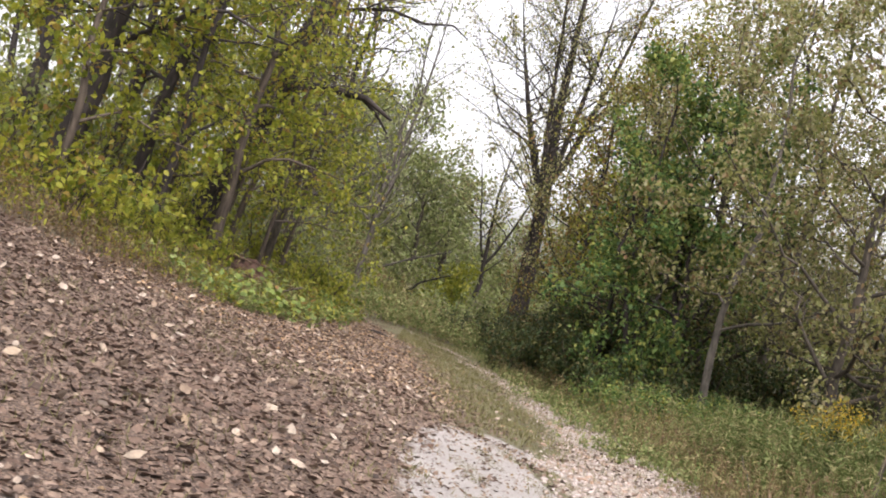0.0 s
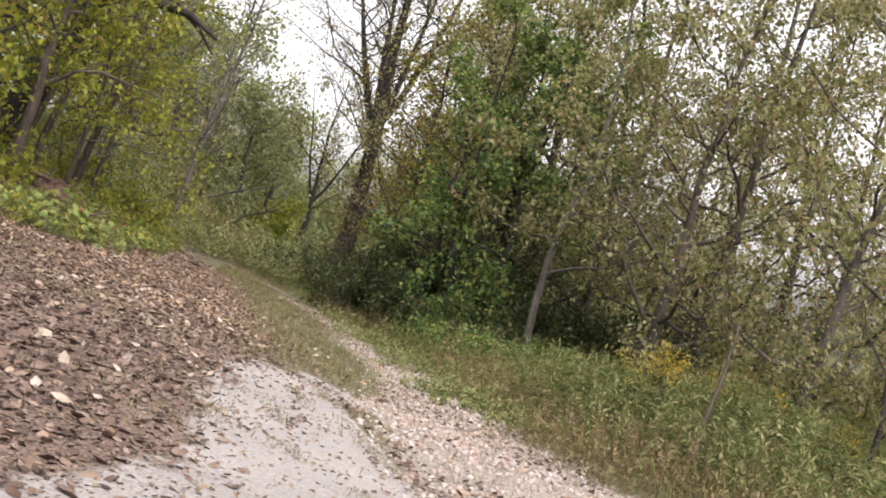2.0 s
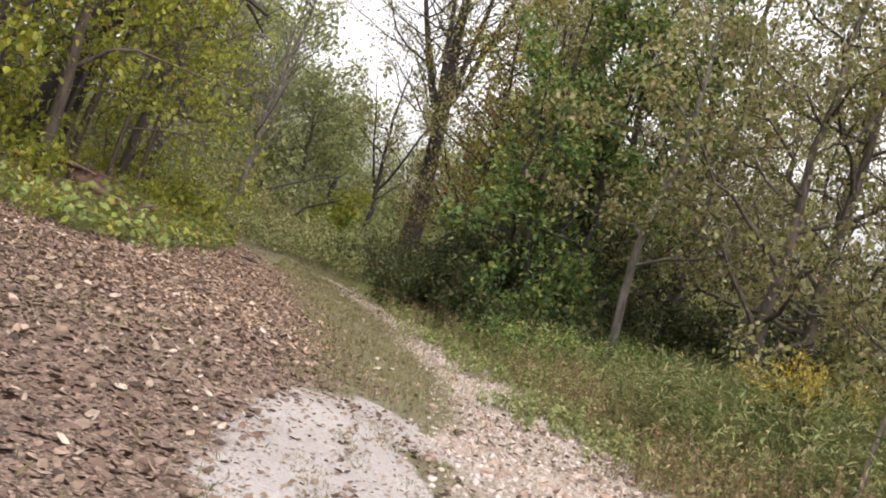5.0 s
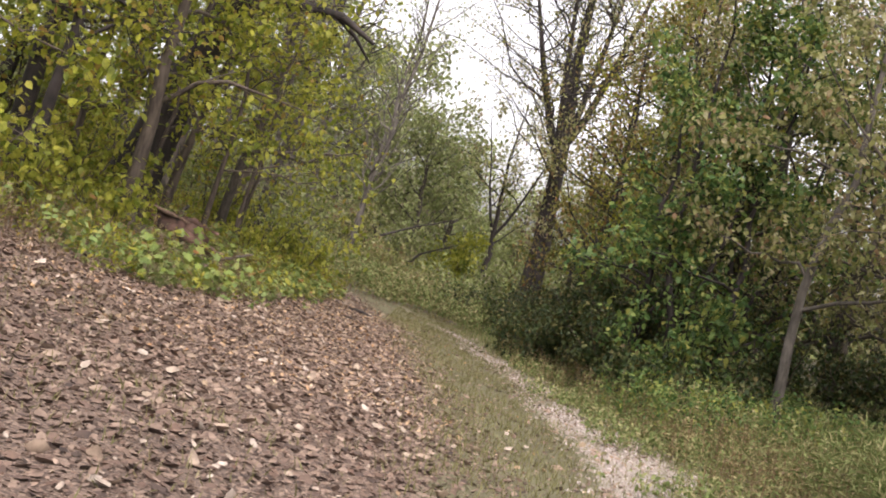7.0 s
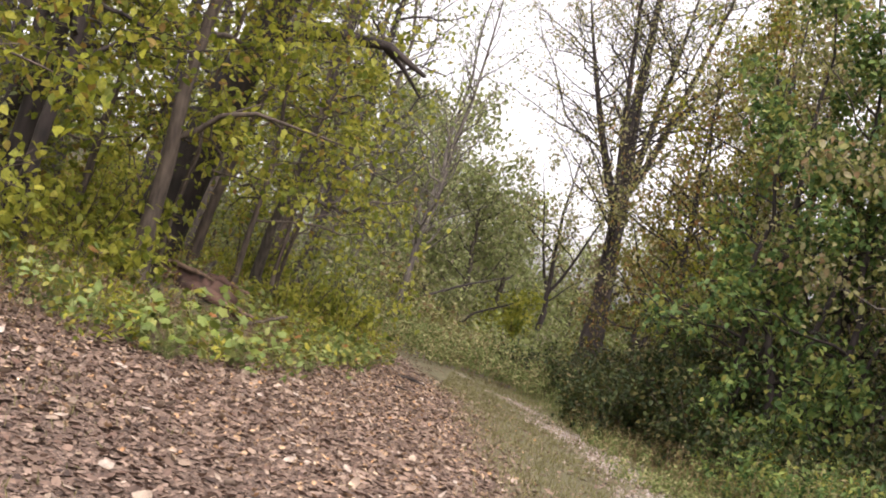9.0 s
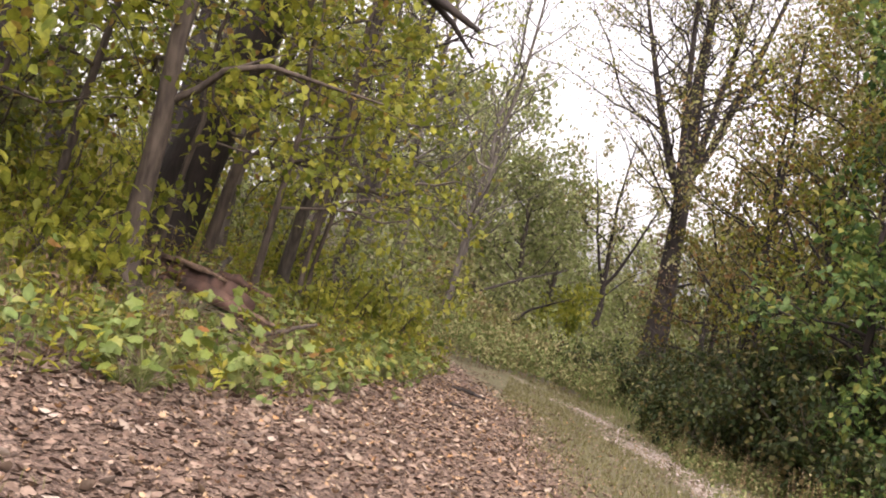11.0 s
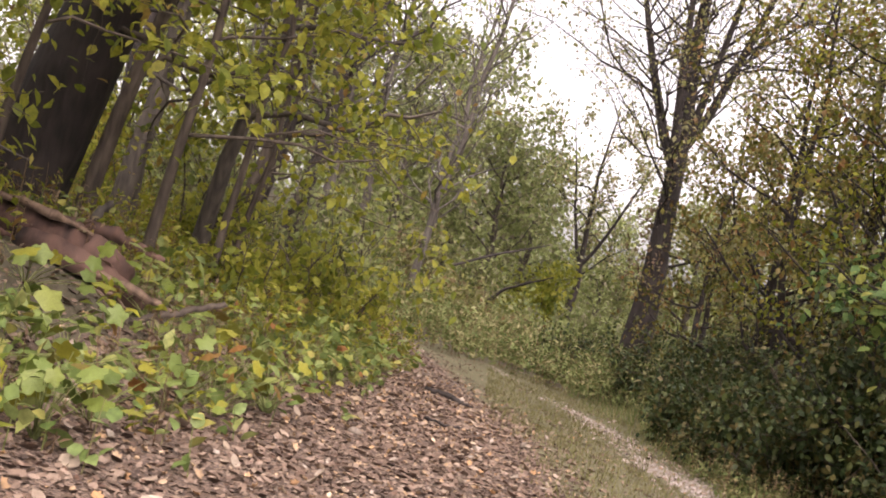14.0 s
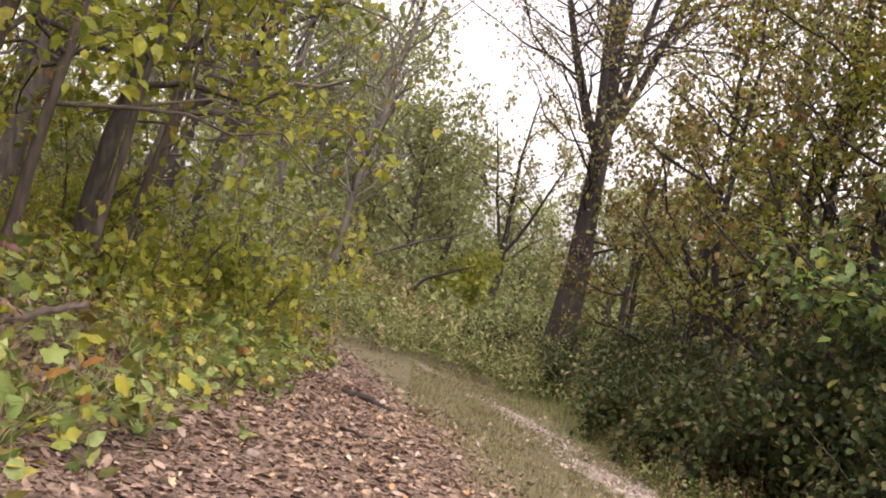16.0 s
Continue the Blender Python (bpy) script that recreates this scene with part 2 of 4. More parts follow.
def turns(n, r, tilt=0.6, droop=0.0):
    """n random turns: any way round, tipped from level by about tilt radians."""
    yaw, a, b = r.uniform(0, 2 * np.pi, n), r.normal(droop, tilt, n), r.normal(0, tilt, n)
    cy, sy, ca, sa, cb, sb = np.cos(yaw), np.sin(yaw), np.cos(a), np.sin(a), np.cos(b), np.sin(b)
    z = np.zeros(n)
    o = np.ones(n)
    rz = np.array([[cy, -sy, z], [sy, cy, z], [z, z, o]]).transpose(2, 0, 1)
    rx = np.array([[o, z, z], [z, ca, -sa], [z, sa, ca]]).transpose(2, 0, 1)
    ry = np.array([[cb, z, sb], [z, o, z], [-sb, z, cb]]).transpose(2, 0, 1)
    return rz @ rx @ ry


LEAF_POINTS = np.array([(0, 0, 0), (-0.30, 0.32, 0.07), (0.30, 0.32, 0.07), (-0.26, 0.66, 0.05), (0.26, 0.66, 0.05), (0, 0.5, 0), (0, 1.0, -0.10)])
LEAF_FACES = np.array([(0, 5, 1), (0, 2, 5), (1, 5, 3), (2, 4, 5), (3, 5, 6), (5, 4, 6)])
SMALL_POINTS = np.array([(0, 0, 0), (-0.32, 0.5, 0.08), (0.32, 0.5, 0.08), (0, 1.0, -0.08)])
SMALL_FACES = np.array([(0, 3, 1), (0, 2, 3)])
CURL_POINTS = np.array([(0, -0.5, 0.10), (-0.36, -0.15, 0.16), (0.36, -0.15, 0.13), (-0.34, 0.22, 0.18), (0.34, 0.22, 0.12), (0, 0.03, 0.0), (0, 0.55, 0.22)])
LOBED_POINTS = np.array([(0, -0.5, 0.10), (0.10, -0.25, 0.05), (0.36, -0.30, 0.18), (0.33, -0.02, 0.12), (0.42, 0.2, 0.26), (0.25, 0.33, 0.10), (0.05, 0.56, 0.18), (-0.2, 0.33, 0.07), (-0.40, 0.24, 0.22), (-0.31, 0.0, 0.12), (-0.36, -0.26, 0.16), (-0.15, -0.34, 0.07), (0, 0.02, 0.0)])
LOBED_FACES = np.array([(k, (k + 1) % 12, 12) for k in range(12)])
BLADE_POINTS = np.array([(-0.012, 0, 0), (0.012, 0, 0), (-0.010, 0.06, 0.4), (0.010, 0.06, 0.4), (-0.006, 0.2, 0.75), (0.006, 0.2, 0.75), (0, 0.42, 0.98)])
BLADE_FACES = np.array([(0, 1, 3), (0, 3, 2), (2, 3, 5), (2, 5, 4), (4, 5, 6)])


def scattered(name, points, faces, places, rot, size):
    size = np.asarray(size)
    if size.ndim == 1:
        size = size[:, None].repeat(3, 1)
    v = np.einsum("nij,nkj->nki", rot, points[None] * size[:, None, :]) + places[:, None, :]
    f = faces[None] + (np.arange(len(places)) * len(points))[:, None, None]
    return fast_mesh(name, v.reshape(-1, 3), f.reshape(-1, faces.shape[1]))


def tubes(name, lines, sides=7, ridged=0.0, r=None):
    """One mesh of tapered round limbs. lines: (points, radii) each."""
    verts, faces, at = [], [], 0
    for pts, rad in lines:
        pts, rad = np.asarray(pts, float), np.asarray(rad, float)
        k = sides if rad[0] > 0.03 else 5 if rad[0] > 0.012 else 3
        if rad[0] > 0.2:
            k = sides * 2
        d = np.gradient(pts, axis=0)
        d /= np.linalg.norm(d, axis=1, keepdims=True) + 1e-9
        ref = np.array([1.0, 0.15, 0.1]) if abs(d[0, 0]) < 0.8 else np.array([0.1, 1.0, 0.1])
        u = np.cross(d, ref)
        u /= np.linalg.norm(u, axis=1, keepdims=True)
        w = np.cross(d, u)
        a = np.arange(k) * 2 * np.pi / k
        wob = 1 + (ridged * r.normal(0, 1, (len(pts), k)) if r is not None and ridged else 0)
        ring = pts[:, None] + (rad[:, None] * wob)[..., None] * (np.cos(a)[None, :, None] * u[:, None] + np.sin(a)[None, :, None] * w[:, None]) if np.ndim(wob) else \
            pts[:, None] + rad[:, None, None] * (np.cos(a)[None, :, None] * u[:, None] + np.sin(a)[None, :, None] * w[:, None])
        verts.append(ring.reshape(-1, 3))
        i, j = np.meshgrid(np.arange(len(pts) - 1), np.arange(k), indexing="ij")
        q = np.stack([i * k + j, i * k + (j + 1) % k, (i + 1) * k + (j + 1) % k, (i + 1) * k + j], -1).reshape(-1, 4) + at
        faces.append(q)
        at += len(pts) * k
    me = fast_mesh(name, np.concatenate(verts), np.concatenate(faces))
    me.polygons.foreach_set("use_smooth", [True] * len(me.polygons))
    return me


# ---- the lie of the land ----
def height(x, y):
    """The ground: a path that falls gently ahead, a bank rising on its left, a shallow verge on its right."""
    x, y = np.asarray(x, float), np.asarray(y, float)
    total = 0
    for ox, oy in ((0, 0), (0.5, 1.2), (-0.5, -1.2), (0.5, -1.2), (-0.5, 1.2)):
        along = np.interp(y + oy, [-60, -20, 0, 6, 9, 12, 16, 25, 28, 40, 60], [0.8, 0.65, 0.5, 0.44, 0.35, 0.16, -0.02, -0.2, -0.32, -0.6, -0.8])
        across = np.interp(-(x + ox), [-60, -9, -3, -1.5, 0, 1.5, 4, 8, 20, 60], [-0.1, -0.1, -0.3, -0.26, 0, 0.14, 0.75, 2.0, 6, 14])
        total = total + along + across
    rough = 0.025 * np.sin(1.7 * x + 0.6 * y) * np.sin(1.1 * y - 0.8 * x) + 0.012 * np.sin(5.1 * x + 1) * np.sin(4.3 * y)
    mound = 0.24 * np.exp(-((x + 3.6) / 1.1) ** 2 - ((y - 21.3) / 2.2) ** 2)
    return total / 5 + rough + mound


def soft(d, w):
    return np.clip(0.5 + d / w, 0, 1)


def litter_at(x, y):
    right = np.interp(y, [0, 9, 12, 16, 19, 23, 26, 31, 36], [-0.2, 0.4, 0.75, 0.55, 0.3, 0.0, -0.4, -1.3, -3])
    left = np.interp(y, [0, 11, 14, 17, 21, 26, 31, 36], [-9, -4.6, -3.4, -2.6, -2.0, -1.75, -1.9, -4])
    return np.minimum(soft(right - x, 0.9), soft(x - left + 0.6, 1.5))


def gravel_at(x, y):
    lo = np.interp(y, [0, 7, 10, 11.5, 15, 17, 19, 21, 23, 27, 30, 36], [1.3, 1.15, 1.2, 1.6, 1.95, 1.95, 1.65, 1.7, 1.5, 0.95, 0.6, -1])
    hi = np.interp(y, [0, 9, 14, 17, 21, 25, 30, 36], [3.1, 3.0, 3.0, 2.85, 2.6, 2.1, 1.3, -0.9])
    worn = 0.62 + 0.38 * np.clip((22 - y) / 6, 0, 1) + 0.28 * np.sin(1.9 * y + 2.2 * x) * np.clip((y - 15) / 5, 0, 1)
    return np.minimum(soft(x - lo, 0.6), soft(hi - x, 0.7)) * worn


def dust_at(x, y):
    lo = np.interp(y, [0, 3.2, 4.4, 5, 8, 9.8, 11.2], [-2.0, -1.5, -0.4, 0.02, 0.02, 0.3, 0.8])
    hi = np.interp(y, [0, 6.4, 8.1, 9.6, 11.2], [1.7, 1.5, 1.4, 1.35, 1.0])
    strip = np.minimum(soft(x - 1.15 + 0.12 * (y - 7), 0.2), soft(1.45 - 0.12 * (y - 7) - x, 0.2)) * soft(y - 5.0, 0.5) * soft(9.0 - y, 0.5)
    worn = np.interp(x, [-0.5, 0.15], [0.6, 1.0])
    return np.minimum(soft(x - lo, 0.6), soft(hi - x, 0.5)) * soft(11.3 - y, 0.9) * worn - 1.2 * strip


def turf_at(x, y):
    a = np.interp(y, [0, 9, 12, 16, 19, 23, 26, 31, 36], [-0.2, 0.4, 0.6, 0.5, 0.3, 0.0, -0.4, -1.3, -3])
    return np.minimum(soft(x - a + 0.1, 0.7), soft(5.2 - x, 2.0)) * soft(36 - y, 4)


def ground_sheet():
    def axis(lo, hi, step, far):
        inner = np.arange(lo, hi + 1e-6, step)
        out = step * 1.35 ** np.arange(1, 40)
        up, down = hi + np.cumsum(out), lo - np.cumsum(out)
        return np.concatenate([down[down > -far][::-1], inner, up[up < far]])
    xs, ys = axis(-6, 7, 0.11, 2600), axis(2, 34, 0.13, 2600)
    gx, gy = np.meshgrid(xs, ys)
    gz = height(gx, gy)
    n, k = gx.shape
    i, j = np.meshgrid(np.arange(n - 1), np.arange(k - 1), indexing="ij")
    q = np.stack([i * k + j, i * k + j + 1, (i + 1) * k + j + 1, (i + 1) * k + j], -1).reshape(-1, 4)
    me = fast_mesh("ground", np.stack([gx, gy, gz], -1).reshape(-1, 3), q)
    me.polygons.foreach_set("use_smooth", [True] * len(me.polygons))
    for name, f in (("litter", litter_at), ("gravel", gravel_at), ("dust", dust_at), ("turf", turf_at)):
        att = me.attributes.new(name, "FLOAT", "POINT")
        att.data.foreach_set("value", f(gx, gy).astype(np.float32).ravel())
    ob = part("ground", me, GROUND)
    return tagged(ob, "earth ground with leaf litter, worn grass, gravel and limestone dust", "ground", kind="structure")


ground_sheet()


# ---- trees and shrubs ----
def grow(r, tall, radius, lean=(0, 0), limbs=12, start=0.25, reach=2.0, rise=0.7, twigs=6, wiggle=0.05, forks=0, droop=0.0, stout=0.017, fork_at=None, fork_spread=(0.22, 0.5)):
    """The limbs of one tree about its base at the origin: (points, radii) lines, and the places where leaves sit."""
    lines, anchors, arms = [], [], []
    k = 12
    s = np.linspace(0, 1, k)
    bend = np.cumsum(r.normal(0, wiggle, (k, 2)), 0) * tall / k * 2
    bend -= bend[0]
    trunk = np.stack([lean[0] * tall * s + bend[:, 0], lean[1] * tall * s + bend[:, 1], tall * s - 0.15], 1)
    rad = radius * (1 - 0.85 * s) * (1 + 0.5 * np.exp(-s * tall / (radius * 4 + 0.05)))
    lines.append((trunk, rad))
    for f in range(forks):
        a, at = 2.1 * f + r.uniform(-0.4, 0.4), r.uniform(*(fork_at or (start * 0.7, start * 1.5)))
        b = np.array([np.interp(at, s, trunk[:, i]) for i in range(3)])
        n = 9
        q = np.linspace(0, 1, n)
        spread = r.uniform(*fork_spread)
        size = tall * (1 - at) * r.uniform(0.8, 1.0)
        pts = b + np.stack([np.cos(a) * spread * size * q ** 0.8, np.sin(a) * spread * size * q ** 0.8, size * q], 1) + np.cumsum(r.normal(0, wiggle * 0.7, (n, 3)), 0) * size / n
        pts[0] = b
        fr = np.interp(at, s, rad) * r.uniform(0.5, 0.75) * (1 - 0.88 * q)
        lines.append((pts, fr))
    mains = list(lines)
    for i in range(limbs):
        pts0, rad0 = mains[i % len(mains)] if forks else mains[0]
        lo = start if pts0 is mains[0][0] else 0.15
        at = lo + (1 - lo) * ((i + r.uniform(0, 1)) / limbs)
        s0 = np.linspace(0, 1, len(pts0))
        b = np.array([np.interp(at, s0, pts0[:, c]) for c in range(3)])
        a = 2.4 * i + r.uniform(-0.5, 0.5)
        up = rise * r.uniform(0.5, 1.3)
        size = reach * (1.1 - 0.65 * at) * r.uniform(0.7, 1.25)
        n = 7
        q = np.linspace(0, 1, n)
        pts = b + np.stack([np.cos(a) * math.cos(up) * size * q, np.sin(a) * math.cos(up) * size * q, math.sin(up) * size * q - droop * size * q ** 2], 1)
        pts[1:] += np.cumsum(r.normal(0, 0.045, (n - 1, 3)), 0) * size
        br = max(0.006, min(0.5 * np.interp(at, s0, rad0), stout * size + 0.006)) * (1 - 0.8 * q)
        arm = [(pts, br)]
        arms.append(arm)
        for _ in range(twigs):
            g = r.uniform(0.25, 1.0)
            b2 = np.array([np.interp(g, q, pts[:, c]) for c in range(3)])
            dirn = (pts[-1] - pts[0]) / size + r.normal(0, 0.6, 3)
            dirn[2] += 0.15 - droop
            dirn /= np.linalg.norm(dirn)
            l2 = size * r.uniform(0.2, 0.45)
            h = np.linspace(0, 1, 4)
            p2 = b2 + dirn * l2 * h[:, None] + np.cumsum(r.normal(0, 0.05, (4, 3)), 0) * l2
            p2[0] = b2
            arm.append((p2, max(0.004, np.interp(g, q, br) * 0.5) * (1 - 0.7 * h)))
            anchors.append(p2)
    return lines, arms, anchors


def leaves_on(r, anchors, count, size, spread=0.12, tilt=0.7, shape="leaf"):
    arr = np.array(anchors)
    pick = r.integers(0, len(arr), count)
    g = r.uniform(0.1, 1.0, count) * (arr.shape[1] - 1.001)
    i = g.astype(int)
    f = (g - i)[:, None]
    p = arr[pick, i] * (1 - f) + arr[pick, i + 1] * f + r.normal(0, spread, (count, 3))
    pts, fc = (LEAF_POINTS, LEAF_FACES) if shape == "leaf" else (SMALL_POINTS, SMALL_FACES)
    return scattered("crown", pts, fc, p, turns(count, r, tilt, -0.5), size * r.uniform(0.6, 1.25, count))


def tree(name, place, label, category, bark, leaf, count, size, seed, group="", shape="small", spread=0.14, ridged=0.0, extra=(), sink=0.0, tilt=0.7, **how):
    r = np.random.default_rng(seed)
    x, y = place
    e = thing(name, (x, y, float(height(x, y)) - sink), label, category, group)
    lines, arms, anchors = grow(r, **how)
    trunk = part("trunk", tubes("trunk", lines[:1], 8, ridged, r), bark, e)
    for line in lines[1:]:
        part("fork", tubes("fork", [line], 8, ridged, r), bark, trunk)
    for line in extra:
        part("bare_limb", tubes("bare_limb", [line], 8), bark, trunk)
    for arm in arms:
        part("limb", tubes("limb", arm[:1], 6), bark, e)
    fine = [line for arm in arms for line in arm[1:]]
    if fine:
        tagged(part("twig_canopy", tubes("twig_canopy", fine, 6), bark, e), kind="stuff")
    if count:
        part("crown", leaves_on(r, anchors, count, size, spread, tilt, shape), leaf, e)
    return e


def shrub(name, place, label, leaf, count, size, seed, tall, wide, stems=7, bark=None, group="", shape="small", spread=0.10):
    r = np.random.default_rng(seed)
    x, y = place
    e = thing(name, (x, y, float(height(x, y)) - 0.03), label, "shrub", group)
    lines, anchors = [], []
    for i in range(stems):
        a, out = r.uniform(0, 6.28), r.uniform(0.2, 1.0)
        n = 6
        q = np.linspace(0, 1, n)
        h = tall * r.uniform(0.65, 1.0) * (1.1 - 0.4 * out)
        pts = np.stack([np.cos(a) * wide * out * q ** 1.5 + 0.1 * wide * np.cos(a), np.sin(a) * wide * out * q ** 1.5 + 0.1 * wide * np.sin(a), h * q - 0.05], 1)
        pts[1:] += np.cumsum(r.normal(0, 0.03, (n - 1, 3)), 0) * tall
        rad = (0.008 + 0.008 * tall) * (1 - 0.8 * q)
        lines = [(pts, rad)]
        for _ in range(9):
            g = r.uniform(0.12, 1)
            b = np.array([np.interp(g, q, pts[:, c]) for c in range(3)])
            d = r.normal(0, 1, 3) + (0.5 * np.cos(a), 0.5 * np.sin(a), 0.35)
            d /= np.linalg.norm(d)
            l2 = (0.16 * tall + 0.22 * wide) * r.uniform(0.5, 1.2)
            w = np.linspace(0, 1, 4)
            p2 = b + d * l2 * w[:, None] + np.cumsum(r.normal(0, 0.06, (4, 3)), 0) * l2
            p2[0] = b
            p2[:, 2] = np.maximum(p2[:, 2], 0.04)
            lines.append((p2, 0.35 * rad[2] * (1 - 0.7 * w) + 0.002))
            anchors.append(p2)
        part("stem", tubes("stem", lines, 6), bark or BARK_BROWN, e)
    part("foliage", leaves_on(r, anchors, count, size, spread, 0.7, shape), leaf, e)
    return e


# ---- bank on the left: the wood ----
big_limb = [(np.array([(0.95, 0, 3.3), (1.5, 0.1, 3.65), (2.3, 0.1, 3.75), (3.0, 0, 3.7), (3.6, -0.1, 3.35)]), np.array([0.17, 0.13, 0.10, 0.07, 0.03])),
            (np.array([(2.9, 0, 3.7), (3.25, 0.2, 3.45), (3.55, 0.3, 3.1)]), np.array([0.05, 0.035, 0.015])),
            (np.array([(0.55, 0, 1.8), (0.9, 0, 2.1), (1.2, 0, 2.15), (1.6, 0, 1.98)]), np.array([0.035, 0.03, 0.022, 0.01]))]
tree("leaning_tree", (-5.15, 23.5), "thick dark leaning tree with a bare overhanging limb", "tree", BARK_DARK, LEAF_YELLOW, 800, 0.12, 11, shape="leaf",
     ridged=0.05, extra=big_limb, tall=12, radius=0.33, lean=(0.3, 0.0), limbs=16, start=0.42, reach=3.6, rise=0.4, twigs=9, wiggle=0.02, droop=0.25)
WOOD = "young trees of the left bank"
for spot, rad, lean, seed, tall, bark in (
        ((-3.75, 19.3), 0.10, (0.12, 0), 21, 8.5, BARK_BROWN), ((-4.35, 17.6), 0.08, (0.03, 0), 22, 8, BARK_DARK), ((-3.75, 25.0), 0.09, (0.13, 0), 23, 8, BARK_GREY),
        ((-4.3, 23.2), 0.08, (0.2, 0.02), 24, 7, BARK_BROWN), ((-5.2, 19.2), 0.13, (0.06, 0), 25, 10, BARK_DARK), ((-6.6, 21.0), 0.12, (0.1, 0), 26, 10, BARK_DARK),
        ((-4.5, 29.0), 0.10, (0.14, 0), 27, 9, BARK_BROWN), ((-5.6, 28.0), 0.14, (0.1, 0), 28, 11, BARK_GREY),
        ((-3.5, 22.6), 0.05, (0.1, 0), 29, 5.5, BARK_BROWN), ((-5.1, 20.6), 0.06, (0.12, 0), 30, 6, BARK_BROWN)):
    # trees farther back take the leaf colour with haze painted in
    tree("young_tree", spot, "slender leaning young tree with yellow-green leaves on the bank", "tree", bark, LEAF_FAR_HAZED if spot[1] > 27 else LEAF_YELLOW, 950 if spot[1] > 22 else 2500, 0.10, seed, WOOD, shape="leaf",
         tall=tall, radius=rad, lean=lean, limbs=18, start=0.2, reach=2.1, rise=0.35, twigs=7, droop=0.28)
for spot, rad, lean, seed, tall in (
        ((-4.6, 33.5), 0.15, (0.1, 0), 31, 11), ((-7.5, 25.5), 0.15, (0.06, 0), 32, 12), ((-9.0, 20.0), 0.16, (0.1, 0), 33, 12), ((-8.0, 31.0), 0.15, (0.05, 0), 34, 12),
        ((-10.5, 27.0), 0.18, (0.05, 0), 35, 13), ((-6.2, 38.0), 0.16, (0.12, 0), 36, 12), ((-12.5, 33.0), 0.2, (0.05, 0), 37, 14), ((-6.0, 17.0), 0.2, (0.17, 0), 38, 11),
        ((-9.5, 40.0), 0.2, (0.06, 0), 39, 13), ((-15.0, 24.0), 0.2, (0.03, 0), 40, 14)):
    tree("bank_tree", spot, "dark-barked tree with thinning yellow-green leaves in the wood", "tree", BARK_DARK, LEAF_YELLOW, 2000 if spot[1] < 26 else 550, 0.14, seed, "trees of the wood",
         tall=tall, radius=rad, lean=lean, limbs=16, start=0.2, reach=3.0, rise=0.5, twigs=7, droop=0.15)

tree("green_sapling", (-5.5, 15.6), "young tree with yellow-green leaves above the bank", "tree", BARK_BROWN, LEAF_YELLOW, 3200, 0.12, 77, shape="leaf",
     tall=6.5, radius=0.07, lean=(0.08, 0), limbs=18, start=0.2, reach=1.9, rise=0.4, twigs=7, droop=0.2)
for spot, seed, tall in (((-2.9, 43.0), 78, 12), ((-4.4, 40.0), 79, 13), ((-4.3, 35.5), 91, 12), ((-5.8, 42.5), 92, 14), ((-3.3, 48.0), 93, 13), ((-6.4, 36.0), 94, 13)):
    # leaves greyed to carry the haze in front of them
    tree("airy_tree", spot, "tall airy tree with thin leaves greyed by haze beyond the bank", "tree", BARK_PALE, LEAF_FAR_HAZED, 850, 0.13, seed, "airy trees beyond the bank",
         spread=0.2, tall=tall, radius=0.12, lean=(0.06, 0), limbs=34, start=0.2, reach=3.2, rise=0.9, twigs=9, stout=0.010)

for spot, seed, tall in (((-3.15, 23.2), 86, 4.6), ((-3.5, 25.4), 87, 4.6), ((-3.95, 20.6), 88, 4.8), ((-4.0, 27.6), 89, 5.0), ((-4.9, 18.4), 90, 4.6)):
    tree("spreading_sapling", spot, "thin sapling with spreading sprays of yellow-green leaves", "tree", BARK_BROWN, LEAF_LIME, 1150, 0.115, seed, "saplings along the bank", shape="leaf",
         spread=0.11, tall=tall, radius=0.04, lean=(0.1, 0), limbs=13, start=0.3, reach=2.0, rise=0.25, twigs=6, droop=0.18, tilt=0.45)

# shrubs along the foot of the bank
UNDER = "undergrowth shrubs of the left bank"
for i, (x, y, tall, wide) in enumerate(((-2.9, 23.4, 0.9, 0.8), (-2.8, 25.4, 1.1, 0.9), (-2.6, 27.6, 1.4, 0.9), (-2.9, 29.8, 1.9, 1.1), (-3.6, 32.0, 2.6, 1.3), (-5.6, 21.4, 1.3, 1.0),
                                        (-4.4, 26.4, 1.9, 1.2), (-6.6, 18.6, 1.3, 1.1), (-4.6, 30.0, 2.6, 1.4), (-6.6, 29.0, 2.8, 1.5), (-3.3, 35.0, 2.4, 1.4), (-7.6, 19.8, 1.8, 1.3),
                                        (-4.9, 14.6, 1.3, 0.9), (-5.6, 13.4, 1.6, 1.0), (-4.4, 15.9, 1.1, 0.8), (-5.4, 16.6, 1.8, 1.0), (-4.3, 17.0, 0.9, 0.7), (-6.4, 15.0, 2.2, 1.2), (-3.7, 18.3, 0.8, 0.6), (-4.6, 19.6, 1.2, 0.8))):
    # shrubs beyond 29 m use the haze-greyed leaves
    shrub("understory_shrub", (x, y), "yellow-green leafy shrub at the edge of the wood", LEAF_FAR_HAZED if y > 29 else LEAF_LIME if x > -4.7 else LEAF_YELLOW, int(300 + 330 * tall), 0.11, 60 + i, tall, wide, 7, BARK_BROWN, UNDER, "leaf", 0.13)

